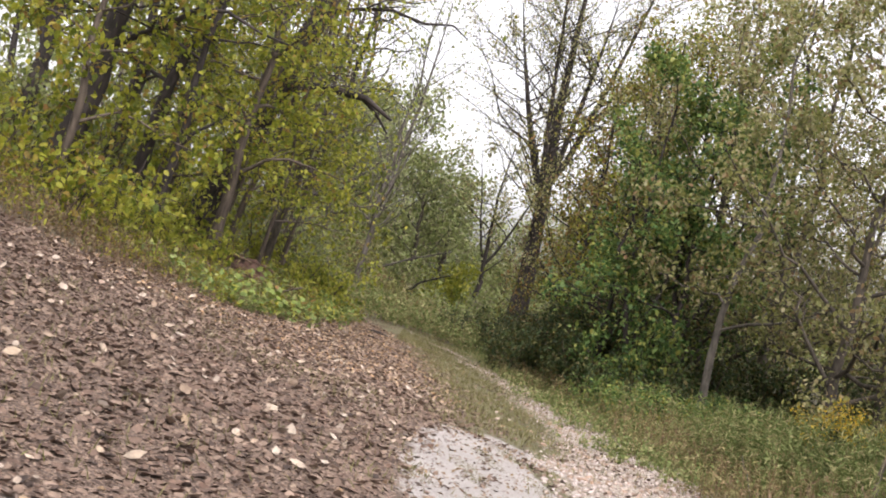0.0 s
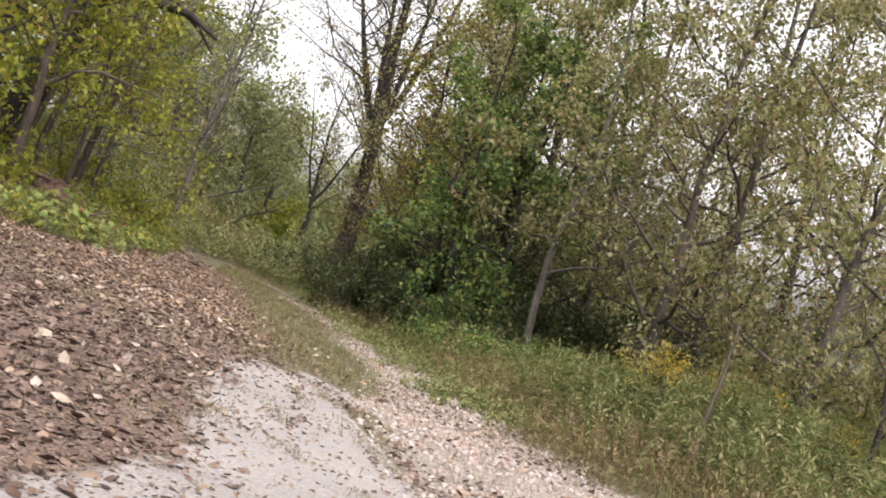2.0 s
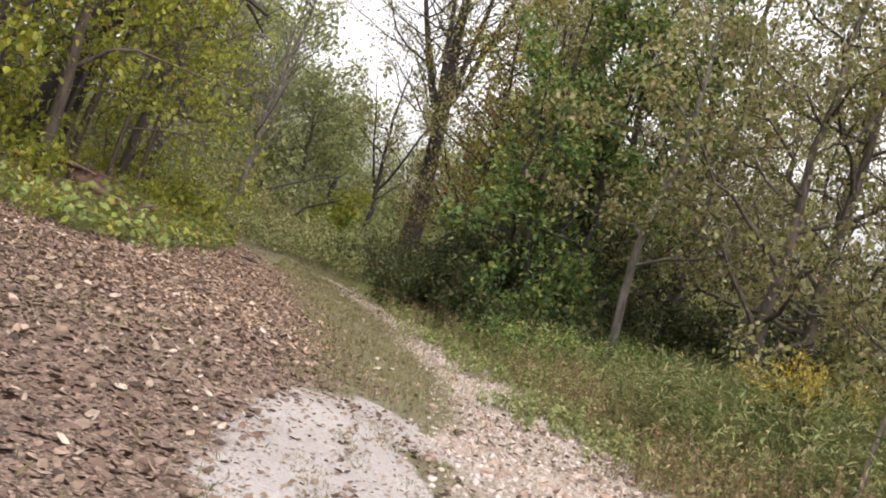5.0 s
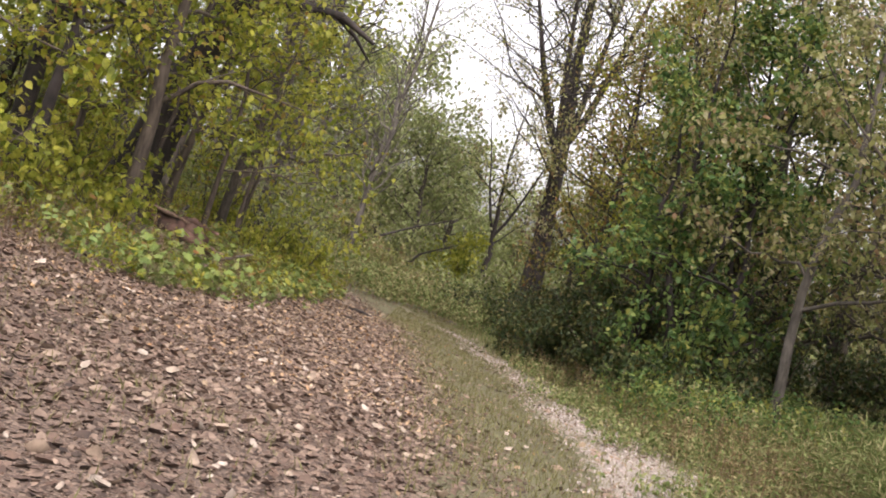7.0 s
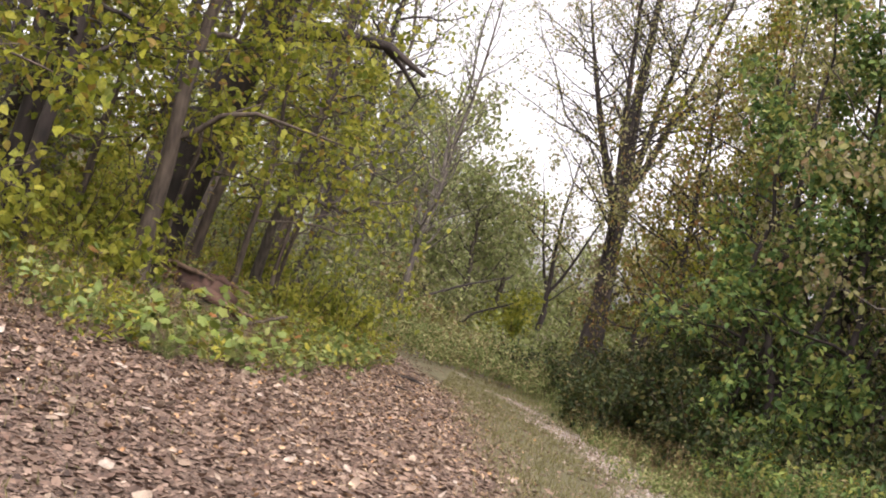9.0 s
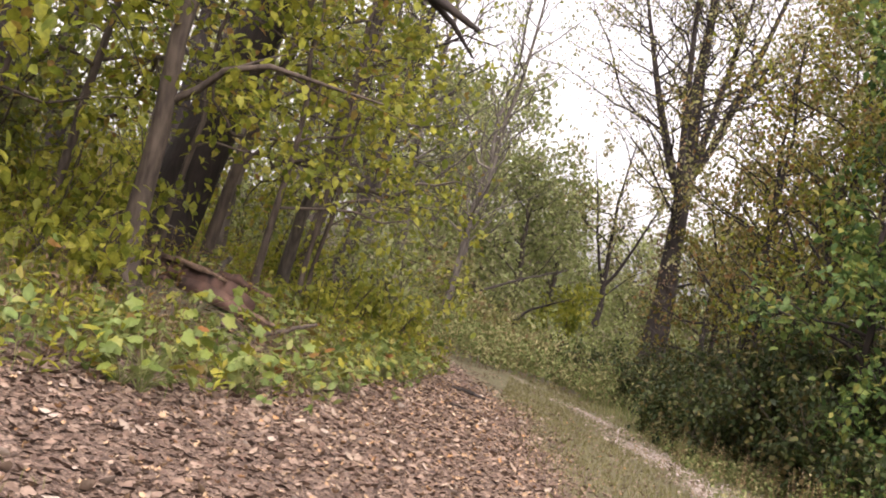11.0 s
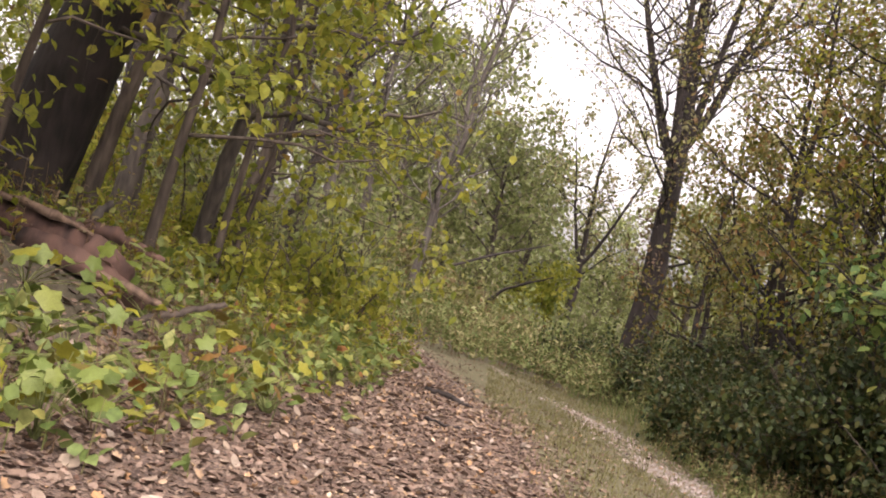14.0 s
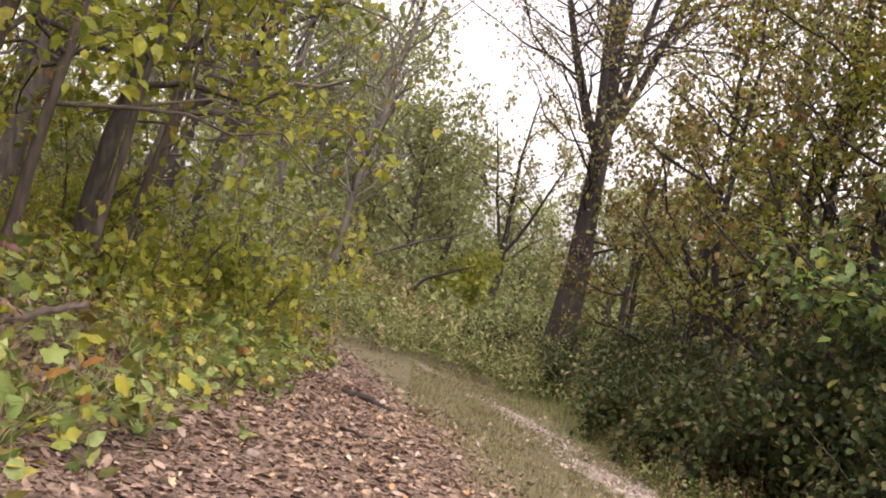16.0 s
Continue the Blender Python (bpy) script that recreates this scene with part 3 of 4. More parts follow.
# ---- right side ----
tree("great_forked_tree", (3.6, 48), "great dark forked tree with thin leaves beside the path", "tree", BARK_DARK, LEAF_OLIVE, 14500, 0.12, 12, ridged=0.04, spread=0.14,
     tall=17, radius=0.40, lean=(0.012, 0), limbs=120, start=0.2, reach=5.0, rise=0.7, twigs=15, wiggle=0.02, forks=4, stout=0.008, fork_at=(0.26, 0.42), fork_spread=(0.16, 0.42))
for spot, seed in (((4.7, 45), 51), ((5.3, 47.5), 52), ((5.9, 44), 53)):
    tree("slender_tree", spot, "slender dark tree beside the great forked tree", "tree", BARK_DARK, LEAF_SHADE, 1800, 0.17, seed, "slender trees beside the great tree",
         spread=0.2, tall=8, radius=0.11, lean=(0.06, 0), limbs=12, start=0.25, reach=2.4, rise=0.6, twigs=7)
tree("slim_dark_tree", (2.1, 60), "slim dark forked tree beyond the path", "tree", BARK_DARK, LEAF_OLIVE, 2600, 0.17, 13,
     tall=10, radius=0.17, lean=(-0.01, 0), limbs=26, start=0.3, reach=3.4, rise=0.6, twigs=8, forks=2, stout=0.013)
tree("leaning_sapling", (5.15, 20.6), "pale grey leaning young tree in the tall grass", "tree", BARK_PALE, LEAF_OLIVE, 4200, 0.10, 14, shape="leaf",
     tall=8.5, radius=0.085, lean=(0.06, 0.0), limbs=15, start=0.2, reach=2.2, rise=0.5, twigs=7, droop=0.1)
for spot, seed, tall, lean, n in (((4.0, 23.6), 15, 8.0, (0.02, 0), 4600), ((4.5, 22.9), 18, 7.2, (0.05, 0.02), 3600), ((3.6, 24.6), 19, 6.4, (-0.02, 0), 3000), ((4.9, 24.2), 20, 7.6, (0.04, 0), 3400)):
    tree("green_tree", spot, "bright green broad-leaved young tree with dark crooked stems", "tree", BARK_DARK, LEAF_GREEN, n, 0.12, seed, "green trees beside the gravel", shape="leaf",
         spread=0.13, tall=tall, radius=0.075, lean=lean, limbs=24, start=0.12, reach=1.7, rise=0.45, twigs=7, wiggle=0.09, forks=1, droop=0.12, tilt=0.5)
shrub("green_bush", (4.1, 22.9), "low bright green bush under the green trees", LEAF_GREEN, 2600, 0.11, 15, 1.9, 1.2, 10, BARK_DARK, "", "leaf", 0.12)
# this bush's dark tone is shade painted into its leaves
shrub("dark_bush", (3.4, 24.6), "green leafy bush beside the gravel, leaves coloured as in deep shade", LEAF_BANK_SHADED, 4500, 0.09, 16, 2.2, 1.1, 10, BARK_DARK, "", "leaf", 0.11)
RIGHT = "tall thin-leaved trees of the right side"
NEAR_STAND = (
    ((6.6, 18.5), 0.10, (0.1, 0), 41, 9, 5200), ((8.2, 20.5), 0.12, (0.06, 0), 42, 10, 5200), ((6.3, 26.0), 0.13, (0.0, 0), 43, 10, 5200),
    ((7.8, 15.6), 0.09, (0.1, 0), 44, 9, 5200), ((9.8, 24.0), 0.14, (0.05, 0), 45, 11, 4500), ((7.4, 31.0), 0.14, (0, 0), 46, 11, 4500),
    ((5.4, 33.5), 0.12, (0.03, 0), 47, 9, 3800), ((11.0, 18.0), 0.12, (0.05, 0), 48, 10, 3000), ((6.4, 41.0), 0.16, (0.05, 0), 49, 11, 3000),
    ((9.6, 36.0), 0.15, (0.05, 0), 50, 11, 3000),
)
FAR_STAND = (
    ((4.9, 29.5), 0.11, (0.02, 0), 56, 9, 4800), ((5.9, 31.0), 0.12, (0.03, 0), 57, 10, 4800), ((4.6, 36.5), 0.12, (0.04, 0), 58, 9, 4200),
    ((6.9, 24.0), 0.12, (0.03, 0), 59, 10, 4800), ((6.9, 9.8), 0.08, (-0.08, 0), 70, 7.5, 2600), ((5.1, 24.6), 0.09, (0.0, 0), 75, 8.5, 3600),
    ((4.9, 31.5), 0.12, (0.0, 0), 81, 10, 3400), ((5.7, 35.0), 0.12, (0.02, 0), 82, 10.5, 4800), ((4.5, 34.5), 0.10, (-0.03, 0), 83, 9, 2400),
    ((6.8, 38.5), 0.13, (0, 0), 84, 11, 4200), ((8.2, 27.5), 0.13, (0, 0), 85, 11, 4200),
)
for spot, rad, lean, seed, tall, n in (*NEAR_STAND, *FAR_STAND):
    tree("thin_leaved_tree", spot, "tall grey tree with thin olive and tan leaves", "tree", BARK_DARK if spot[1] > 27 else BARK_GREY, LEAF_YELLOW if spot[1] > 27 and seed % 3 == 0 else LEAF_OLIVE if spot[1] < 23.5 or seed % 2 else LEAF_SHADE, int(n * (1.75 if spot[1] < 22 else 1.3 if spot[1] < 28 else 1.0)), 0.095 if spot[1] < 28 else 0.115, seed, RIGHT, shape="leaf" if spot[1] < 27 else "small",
         spread=0.2, tall=tall, radius=rad, lean=lean, limbs=22, start=0.08, reach=3.0, rise=0.6, twigs=8 if spot[1] < 27 else 5)
BANKSIDE = "bushes along the right of the path"
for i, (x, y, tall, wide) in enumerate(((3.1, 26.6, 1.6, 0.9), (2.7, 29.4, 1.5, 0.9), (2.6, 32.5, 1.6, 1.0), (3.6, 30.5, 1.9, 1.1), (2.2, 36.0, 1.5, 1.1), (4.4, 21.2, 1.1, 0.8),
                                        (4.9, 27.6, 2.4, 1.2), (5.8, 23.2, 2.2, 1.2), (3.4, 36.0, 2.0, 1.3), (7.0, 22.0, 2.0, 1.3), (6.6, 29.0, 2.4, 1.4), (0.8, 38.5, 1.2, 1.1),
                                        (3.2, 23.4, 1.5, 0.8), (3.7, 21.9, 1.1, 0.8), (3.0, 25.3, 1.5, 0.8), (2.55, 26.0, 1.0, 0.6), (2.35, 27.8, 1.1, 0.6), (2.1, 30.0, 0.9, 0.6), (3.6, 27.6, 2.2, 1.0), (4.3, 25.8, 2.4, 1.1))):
    # shade below the canopy is carried by the darkened leaf colour
    shrub("bankside_bush", (x, y), "green bush at the edge of the gravel, leaves coloured as in deep shade", LEAF_BANK_SHADED, int(1400 + 1300 * tall), 0.085, 80 + i, tall, wide, 9, BARK_BROWN, BANKSIDE, "leaf")

for i, (x, y, tall, wide) in enumerate(((7.2, 12.8, 2.0, 1.2), (8.6, 14.2, 2.4, 1.3), (9.8, 16.0, 2.6, 1.4), (7.6, 17.2, 2.2, 1.2), (6.4, 15.4, 1.6, 1.0), (8.2, 11.4, 2.2, 1.2))):
    shrub("meadow_shrub", (x, y), "olive and yellow leafed shrub behind the meadow", LEAF_OLIVE, int(900 + 1000 * tall), 0.085, 160 + i, tall, wide, 8, BARK_BROWN, "shrubs behind the meadow", "leaf", 0.14)
vine = np.random.default_rng(71)
vp = np.stack([3.6 + vine.normal(0, 0.42, 420), 48 + vine.normal(0, 0.42, 420), float(height(3.6, 48)) + vine.uniform(2.5, 5.5, 420)], 1)
tagged(part("trunk_vine", scattered("trunk_vine", SMALL_POINTS, SMALL_FACES, vp, turns(420, vine, 0.8, -0.4), vine.uniform(0.10, 0.2, 420)), LEAF_BROWN), "brown-leaved vine climbing the great forked tree", "vine", kind="stuff")

# ---- the distance: its haze is put into the leaf colours ----
FAR = "far trees across the end of the path"
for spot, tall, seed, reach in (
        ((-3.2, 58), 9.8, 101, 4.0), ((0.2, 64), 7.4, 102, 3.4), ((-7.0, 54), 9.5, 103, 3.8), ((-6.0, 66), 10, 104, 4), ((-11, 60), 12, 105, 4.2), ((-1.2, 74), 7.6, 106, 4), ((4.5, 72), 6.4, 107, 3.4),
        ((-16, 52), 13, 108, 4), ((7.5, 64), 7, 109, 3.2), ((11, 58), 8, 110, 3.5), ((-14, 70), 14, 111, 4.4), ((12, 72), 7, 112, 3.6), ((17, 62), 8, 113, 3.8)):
    tree("far_tree", spot, "hazy grey-green tree at the end of the path", "tree", BARK_GREY, LEAF_FAR_HAZED, 4200, 0.25, seed, FAR, spread=0.4,
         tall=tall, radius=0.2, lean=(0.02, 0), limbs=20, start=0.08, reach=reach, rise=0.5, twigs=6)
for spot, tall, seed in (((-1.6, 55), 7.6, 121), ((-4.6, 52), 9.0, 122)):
    tree("far_round_tree", spot, "full rounded green tree at the end of the path, paled by haze", "tree", BARK_GREY, LEAF_FAR_HAZED, 5600, 0.2, seed, "full trees at the end of the path", spread=0.32,
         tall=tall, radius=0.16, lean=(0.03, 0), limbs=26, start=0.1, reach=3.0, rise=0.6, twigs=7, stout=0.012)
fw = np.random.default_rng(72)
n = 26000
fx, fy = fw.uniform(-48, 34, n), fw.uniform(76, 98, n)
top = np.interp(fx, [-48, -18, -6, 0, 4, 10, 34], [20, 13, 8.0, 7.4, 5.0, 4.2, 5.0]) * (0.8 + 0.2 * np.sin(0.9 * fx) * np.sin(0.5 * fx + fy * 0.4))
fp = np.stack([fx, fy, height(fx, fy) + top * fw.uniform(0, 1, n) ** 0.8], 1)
tagged(part("far_wood", scattered("far_wood", SMALL_POINTS, SMALL_FACES, fp, turns(n, fw, 0.7, -0.4), fw.uniform(0.3, 0.7, n)), LEAF_FAR_HAZED), "hazy grey-green wood in the distance", "woods", kind="stuff")
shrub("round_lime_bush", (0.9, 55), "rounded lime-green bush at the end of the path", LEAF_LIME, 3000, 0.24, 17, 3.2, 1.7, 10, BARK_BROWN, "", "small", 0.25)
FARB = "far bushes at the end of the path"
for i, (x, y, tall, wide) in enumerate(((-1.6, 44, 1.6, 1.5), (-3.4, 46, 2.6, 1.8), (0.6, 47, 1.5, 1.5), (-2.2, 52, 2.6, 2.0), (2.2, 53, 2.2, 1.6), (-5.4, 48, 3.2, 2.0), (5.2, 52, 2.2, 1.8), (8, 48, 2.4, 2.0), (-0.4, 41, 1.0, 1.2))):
    shrub("far_bush", (x, y), "bush at the end of the path, greyed by haze farther off", LEAF_OLIVE if y < 47 else LEAF_FAR_HAZED, int(1500 + 300 * tall), 0.18, 130 + i, tall, wide, 9, BARK_BROWN, FARB, "small", 0.2)


# ---- ground cover ----
def inside(r, n, x0, x1, y0, y1, test):
    x, y = r.uniform(x0, x1, n), r.uniform(y0, y1, n)
    keep = r.uniform(0, 1, n) < test(x, y)
    return x[keep], y[keep]


def on_ground(x, y, lift=0.0):
    return np.stack([x, y, height(x, y) + lift], 1)


def stuff(name, me, mat, label, category):
    return tagged(part(name, me, mat), label, category, kind="stuff")


def bare(x, y):
    return np.clip(1 - np.clip(dust_at(x, y), 0, 1) * np.interp(x, [-0.6, 0.3], [0.75, 0.95]), 0, 1)


g = np.random.default_rng(3)
def litter_bed(n, far, mat, small, spread, shape, label):
    def there(a, b):
        share = np.clip((b - 8) / 10, 0, 1)
        return (0.10 + 0.90 * litter_at(a, b)) * bare(a, b) * (1 - 0.5 * np.clip(gravel_at(a, b), 0, 1)) * (share if far else 1 - share)
    x, y = inside(g, n, -5.0, 1.8, 10 if far else 2.5, 27 if far else 17, there)
    k = len(x)
    size = small * g.uniform(0.6, 1.5, k) + spread * g.uniform(0, 1, k) ** 4
    stuff("fallen_leaves", scattered("fallen_leaves", *shape, on_ground(x, y, 0.001), turns(k, g, 0.27), size[:, None] * np.stack([g.uniform(0.7, 1.15, k), np.ones(k), g.uniform(0.3, 1.3, k)], 1)),
          mat, label, "fallen leaves")


CURL, CRUMB = (CURL_POINTS, LEAF_FACES), (SMALL_POINTS, SMALL_FACES)
litter_bed(90000, False, LITTER_BROWN, 0.020, 0.05, CURL, "small curled brown fallen leaves strewn over the path")
litter_bed(110000, True, LITTER_TAN, 0.024, 0.05, CURL, "curled tan fallen leaves strewn over the path")
litter_bed(230000, False, LITTER_TAN, 0.016, 0.012, CRUMB, "brown and tan leaf crumbs between the fallen leaves")
litter_bed(210000, True, LITTER_TAN, 0.020, 0.015, CRUMB, "brown and tan leaf crumbs between the fallen leaves")
x, y = inside(g, 26000, -4.5, 2.4, 26.5, 36, lambda a, b: (0.1 + 0.9 * litter_at(a, b)))
stuff("fallen_leaves", scattered("fallen_leaves", SMALL_POINTS, SMALL_FACES, on_ground(x, y, 0.006), turns(len(x), g, 0.3), g.uniform(0.03, 0.07, len(x))),
      LITTER_TAN, "curled brown fallen leaves further along the path", "fallen leaves")
x, y = inside(g, 6500, -5.5, 2.6, 2.5, 32, lambda a, b: (0.1 + 0.9 * litter_at(a, b)) * bare(a, b))
stuff("pale_fallen_leaves", scattered("pale_fallen_leaves", CURL_POINTS, LEAF_FACES, on_ground(x, y, 0.010), turns(len(x), g, 0.45), (0.025 + 0.075 * g.uniform(0, 1, len(x)) ** 3.2)[:, None] * np.stack([g.uniform(0.6, 1.15, len(x)), np.ones(len(x)), g.uniform(0.6, 2.0, len(x))], 1)),
      LITTER_PALE, "large pale upturned fallen leaves on the path", "fallen leaves")
x, y = inside(g, 5200, -4.5, 1.6, 12.5, 29, lambda a, b: (0.08 + 0.92 * litter_at(a, b)))
stuff("pale_fallen_leaves", scattered("pale_fallen_leaves", LOBED_POINTS, LOBED_FACES, on_ground(x, y, 0.010), turns(len(x), g, 0.45), (0.022 + 0.04 * g.uniform(0, 1, len(x)) ** 2)[:, None] * np.stack([g.uniform(0.4, 1.0, len(x)), np.ones(len(x)), g.uniform(0.6, 2.0, len(x))], 1)),
      LITTER_FRESH, "fresh tan and orange fallen leaves on the path", "fallen leaves")
x, y = inside(g, 3800, -1.6, 1.8, 2.5, 11, lambda a, b: np.clip(dust_at(a, b), 0, 1))
stuff("dark_leaf_scraps", scattered("dark_leaf_scraps", SMALL_POINTS, SMALL_FACES, on_ground(x, y, 0.006), turns(len(x), g, 0.3), g.uniform(0.012, 0.045, len(x))),
      STALK_BROWN, "small dark leaf scraps on the pale limestone dust", "fallen leaves")

x, y = inside(g, 9000, 0.6, 3.2, 3, 30, lambda a, b: np.clip(gravel_at(a, b), 0, 1) * soft(np.sin(2.3 * a + 0.8 * b) + 0.6 * np.sin(3.1 * b), 1.6))
stuff("fallen_leaves", scattered("fallen_leaves", CURL_POINTS, LEAF_FACES, on_ground(x, y, 0.008), turns(len(x), g, 0.3), g.uniform(0.02, 0.06, len(x))),
      LITTER_BROWN, "brown fallen leaves caught in the gravel", "fallen leaves")

# grass: short on the path, tall in the meadow
x, y = inside(g, 60000, -0.6, 4.2, 8.5, 36, lambda a, b: np.clip(turf_at(a, b) - 0.85 * np.clip(gravel_at(a, b), 0, 1), 0, 1) * np.clip(0.3 + (b - 9) / 12, 0.3, 0.75) * bare(a, b) ** 2)
stuff("path_grass", scattered("path_grass", BLADE_POINTS, BLADE_FACES, on_ground(x, y), turns(len(x), g, 0.25), np.stack([np.full(len(x), 0.30), g.uniform(0.05, 0.14, len(x)), g.uniform(0.03, 0.09, len(x))], 1)),
      GRASS_DRY, "short dry olive grass between the wheel tracks", "grass")


def meadow(a, b):
    edge = np.interp(b, [0, 9, 11, 17, 21, 25, 31, 36, 40], [3.4, 3.3, 3.3, 3.5, 3.0, 2.5, 1.2, 0.3, -1]) + 0.22 * np.sin(1.7 * b) + 0.18 * np.sin(3.9 * b + 1) + 0.15 * np.sin(7.7 * b + 2 * a)
    return soft(a - edge, 1.0)


x, y = inside(g, 78000, 1.0, 11, 5, 40, lambda a, b: meadow(a, b) * np.where(b < 24, 1, 0.45))
clump = 0.7 + 0.3 * np.sin(1.7 * x + 0.9 * y) * np.sin(1.3 * y - 0.8 * x)
tall = g.uniform(0.15, 0.85, len(x)) * np.clip(meadow(x - 0.5, y), 0.22, 1) * clump
stuff("meadow_grass", scattered("meadow_grass", BLADE_POINTS, BLADE_FACES, on_ground(x, y), turns(len(x), g, 0.28), np.stack([np.full(len(x), 0.38), tall * g.uniform(0.3, 1.1, len(x)), tall], 1)),
      GRASS_GREEN, "tall green and straw meadow grass beside the gravel", "grass")
x, y = inside(g, 9000, -3.0, 1.0, 4, 14, lambda a, b: 0.5 * bare(a, b) * soft(np.sin(2.1 * a + b) + np.sin(1.3 * b - a), 1.5))
stuff("path_grass", scattered("path_grass", BLADE_POINTS, BLADE_FACES, on_ground(x, y), turns(len(x), g, 0.35), np.stack([np.full(len(x), 0.25), g.uniform(0.03, 0.10, len(x)), g.uniform(0.02, 0.07, len(x))], 1)),
      GRASS_DRY, "sparse short grass showing through the leaf litter", "grass")


def weeds(r, x, y, tall, leaves, size, droop=-0.3):
    """Upright stalks with narrow leaves along them: places of the leaves and the stalk lines."""
    n = len(x)
    base = on_ground(x, y)
    tip = base + np.stack([r.normal(0, 0.12, n) * tall, r.normal(0, 0.12, n) * tall, tall], 1)
    f = r.uniform(0.15, 1.0, (n, leaves, 1))
    p = (base[:, None] * (1 - f) + tip[:, None] * f).reshape(-1, 3) + r.normal(0, 0.03, (n * leaves, 3))
    return p, base, tip


def stalk_mesh(name, base, tip, w):
    d = (tip - base)
    pts = np.array([(-1, 0, 0), (1, 0, 0), (0.5, 0, 1), (-0.5, 0, 1), (0, -1, 0), (0, 1, 0), (0, 0.5, 1), (0, -0.5, 1)], float)
    v = base[:, None] + pts[None, :, :] * (w, w, 0) + pts[None, :, 2:] * d[:, None]
    f = np.array([(0, 1, 2, 3), (4, 5, 6, 7)])[None] + (np.arange(len(base)) * 8)[:, None, None]
    return fast_mesh(name, v.reshape(-1, 3), f.reshape(-1, 4))


def weed_bed(name, mat, label, category, n, box, test, low, high, leaves, size, stalk=None, shape=(SMALL_POINTS, SMALL_FACES), slim=0.6):
    x, y = inside(g, n, *box, test)
    tall = g.uniform(low, high, len(x))
    p, base, tip = weeds(g, x, y, tall, leaves, size)
    stuff(name, scattered(name, *shape, p, turns(len(p), g, 0.6, 0.2), np.stack([slim * size * np.ones(len(p)), size * g.uniform(0.6, 1.3, len(p)), size * np.ones(len(p))], 1)), mat, label, category)
    stuff(name + "_stalks", stalk_mesh(name + "_stalks", base, tip, 0.003), stalk or STALK_BROWN, "thin upright stalks of " + label, "weeds")


weed_bed("meadow_weeds", GRASS_GREEN, "leafy green weeds in the meadow grass", "weeds", 4200, (2.0, 10, 6, 34), lambda a, b: meadow(a - 0.4, b) * soft(np.sin(1.9 * a + 0.7 * b) + np.sin(1.1 * b - 0.9 * a) + 0.6, 2), 0.2, 0.8, 18, 0.07)
weed_bed("verge_herbs", HERB_OLIVE, "rough olive and brown herbs along the edge of the gravel", "weeds", 6500, (1.8, 7.0, 8, 30), lambda a, b: meadow(a + 0.25, b) * np.clip(1.5 - 0.35 * (a - 3.0), 0.25, 1), 0.08, 0.5, 13, 0.05)
weed_bed("green_herbs", LEAF_GREEN, "leafy green herbs below the green trees", "weeds", 1500, (2.9, 6.0, 18.5, 23.5), lambda a, b: meadow(a, b) * 0.8, 0.15, 0.75, 16, 0.08, GRASS_GREEN, (LEAF_POINTS, LEAF_FACES), 0.8)
weed_bed("grey_green_weeds", GRASS_GREEN, "feathery grey-green weeds in the meadow", "weeds", 3600, (3.4, 7.5, 8, 17), lambda a, b: np.exp(-((a - 5.0) / 1.1) ** 2 - ((b - 12.2) / 2.4) ** 2), 0.35, 0.9, 34, 0.12, GRASS_GREEN, slim=0.2)


def bank(a, b):
    left = np.interp(b, [0, 11, 14, 17, 21, 26, 31, 36, 44], [-9, -4.9, -3.6, -2.7, -2.15, -1.9, -2.0, -3.2, -4])
    logs = np.exp(-((a + 3.3) / 1.0) ** 4 - ((b - 19.9) / 1.5) ** 4)
    return soft(left - a, 1.0) * (1 - logs)


weed_bed("dry_weeds", LEAF_BROWN, "dry reddish-brown weeds on the bank", "weeds", 7000, (-9, -2.0, 9, 23), lambda a, b: bank(a, b) * soft(22 - b, 6) * soft(np.sin(1.3 * a + 0.9 * b) + np.sin(1.7 * b - a) + 0.5, 2.2), 0.06, 0.5, 12, 0.05)
weed_bed("verge_weeds", LEAF_BROWN, "dry brown weeds along the verge of the meadow", "weeds", 2200, (2.6, 6.5, 7, 26), lambda a, b: meadow(a + 0.3, b) * np.clip(1.2 - 0.4 * (a - 3.2), 0, 1) * soft(np.sin(1.4 * b) + np.sin(0.9 * b + 2 * a), 1.6), 0.1, 0.5, 12, 0.05)
weed_bed("verge_plants", GRASS_GREEN, "low green plants on the verge beside the gravel", "weeds", 3200, (1.8, 5.2, 11, 29), lambda a, b: meadow(a + 0.9, b) * soft(np.sin(2.2 * a + 1.1 * b) + np.sin(1.7 * b - a) + 0.7, 2), 0.05, 0.28, 11, 0.055, GRASS_GREEN, (LEAF_POINTS, LEAF_FACES), 0.9)
weed_bed("bank_ivy", LEAF_YELLOW, "low yellow-green creeper on the bank", "ground cover", 7000, (-11, -1.6, 11, 40), lambda a, b: bank(a, b) * np.clip(0.25 + (b - 12) / 12, 0.2, 1), 0.05, 0.55, 10, 0.09)
weed_bed("broad_creeper", LEAF_BROAD, "broad-leaved green creeper along the foot of the bank", "ground cover", 800, (-5.0, -1.5, 15.5, 28), lambda a, b: bank(a - 0.35, b) * np.exp(-((a + 2.7) / 1.2) ** 2), 0.08, 0.42, 7, 0.085, GRASS_GREEN, (LEAF_POINTS, LEAF_FACES), 1.15)
weed_bed("path_end_weeds", GRASS_GREEN, "yellow-green weeds where the path ends", "weeds", 4200, (-7, 6, 34, 52), lambda a, b: np.ones_like(a) * 0.9, 0.3, 1.1, 14, 0.13)


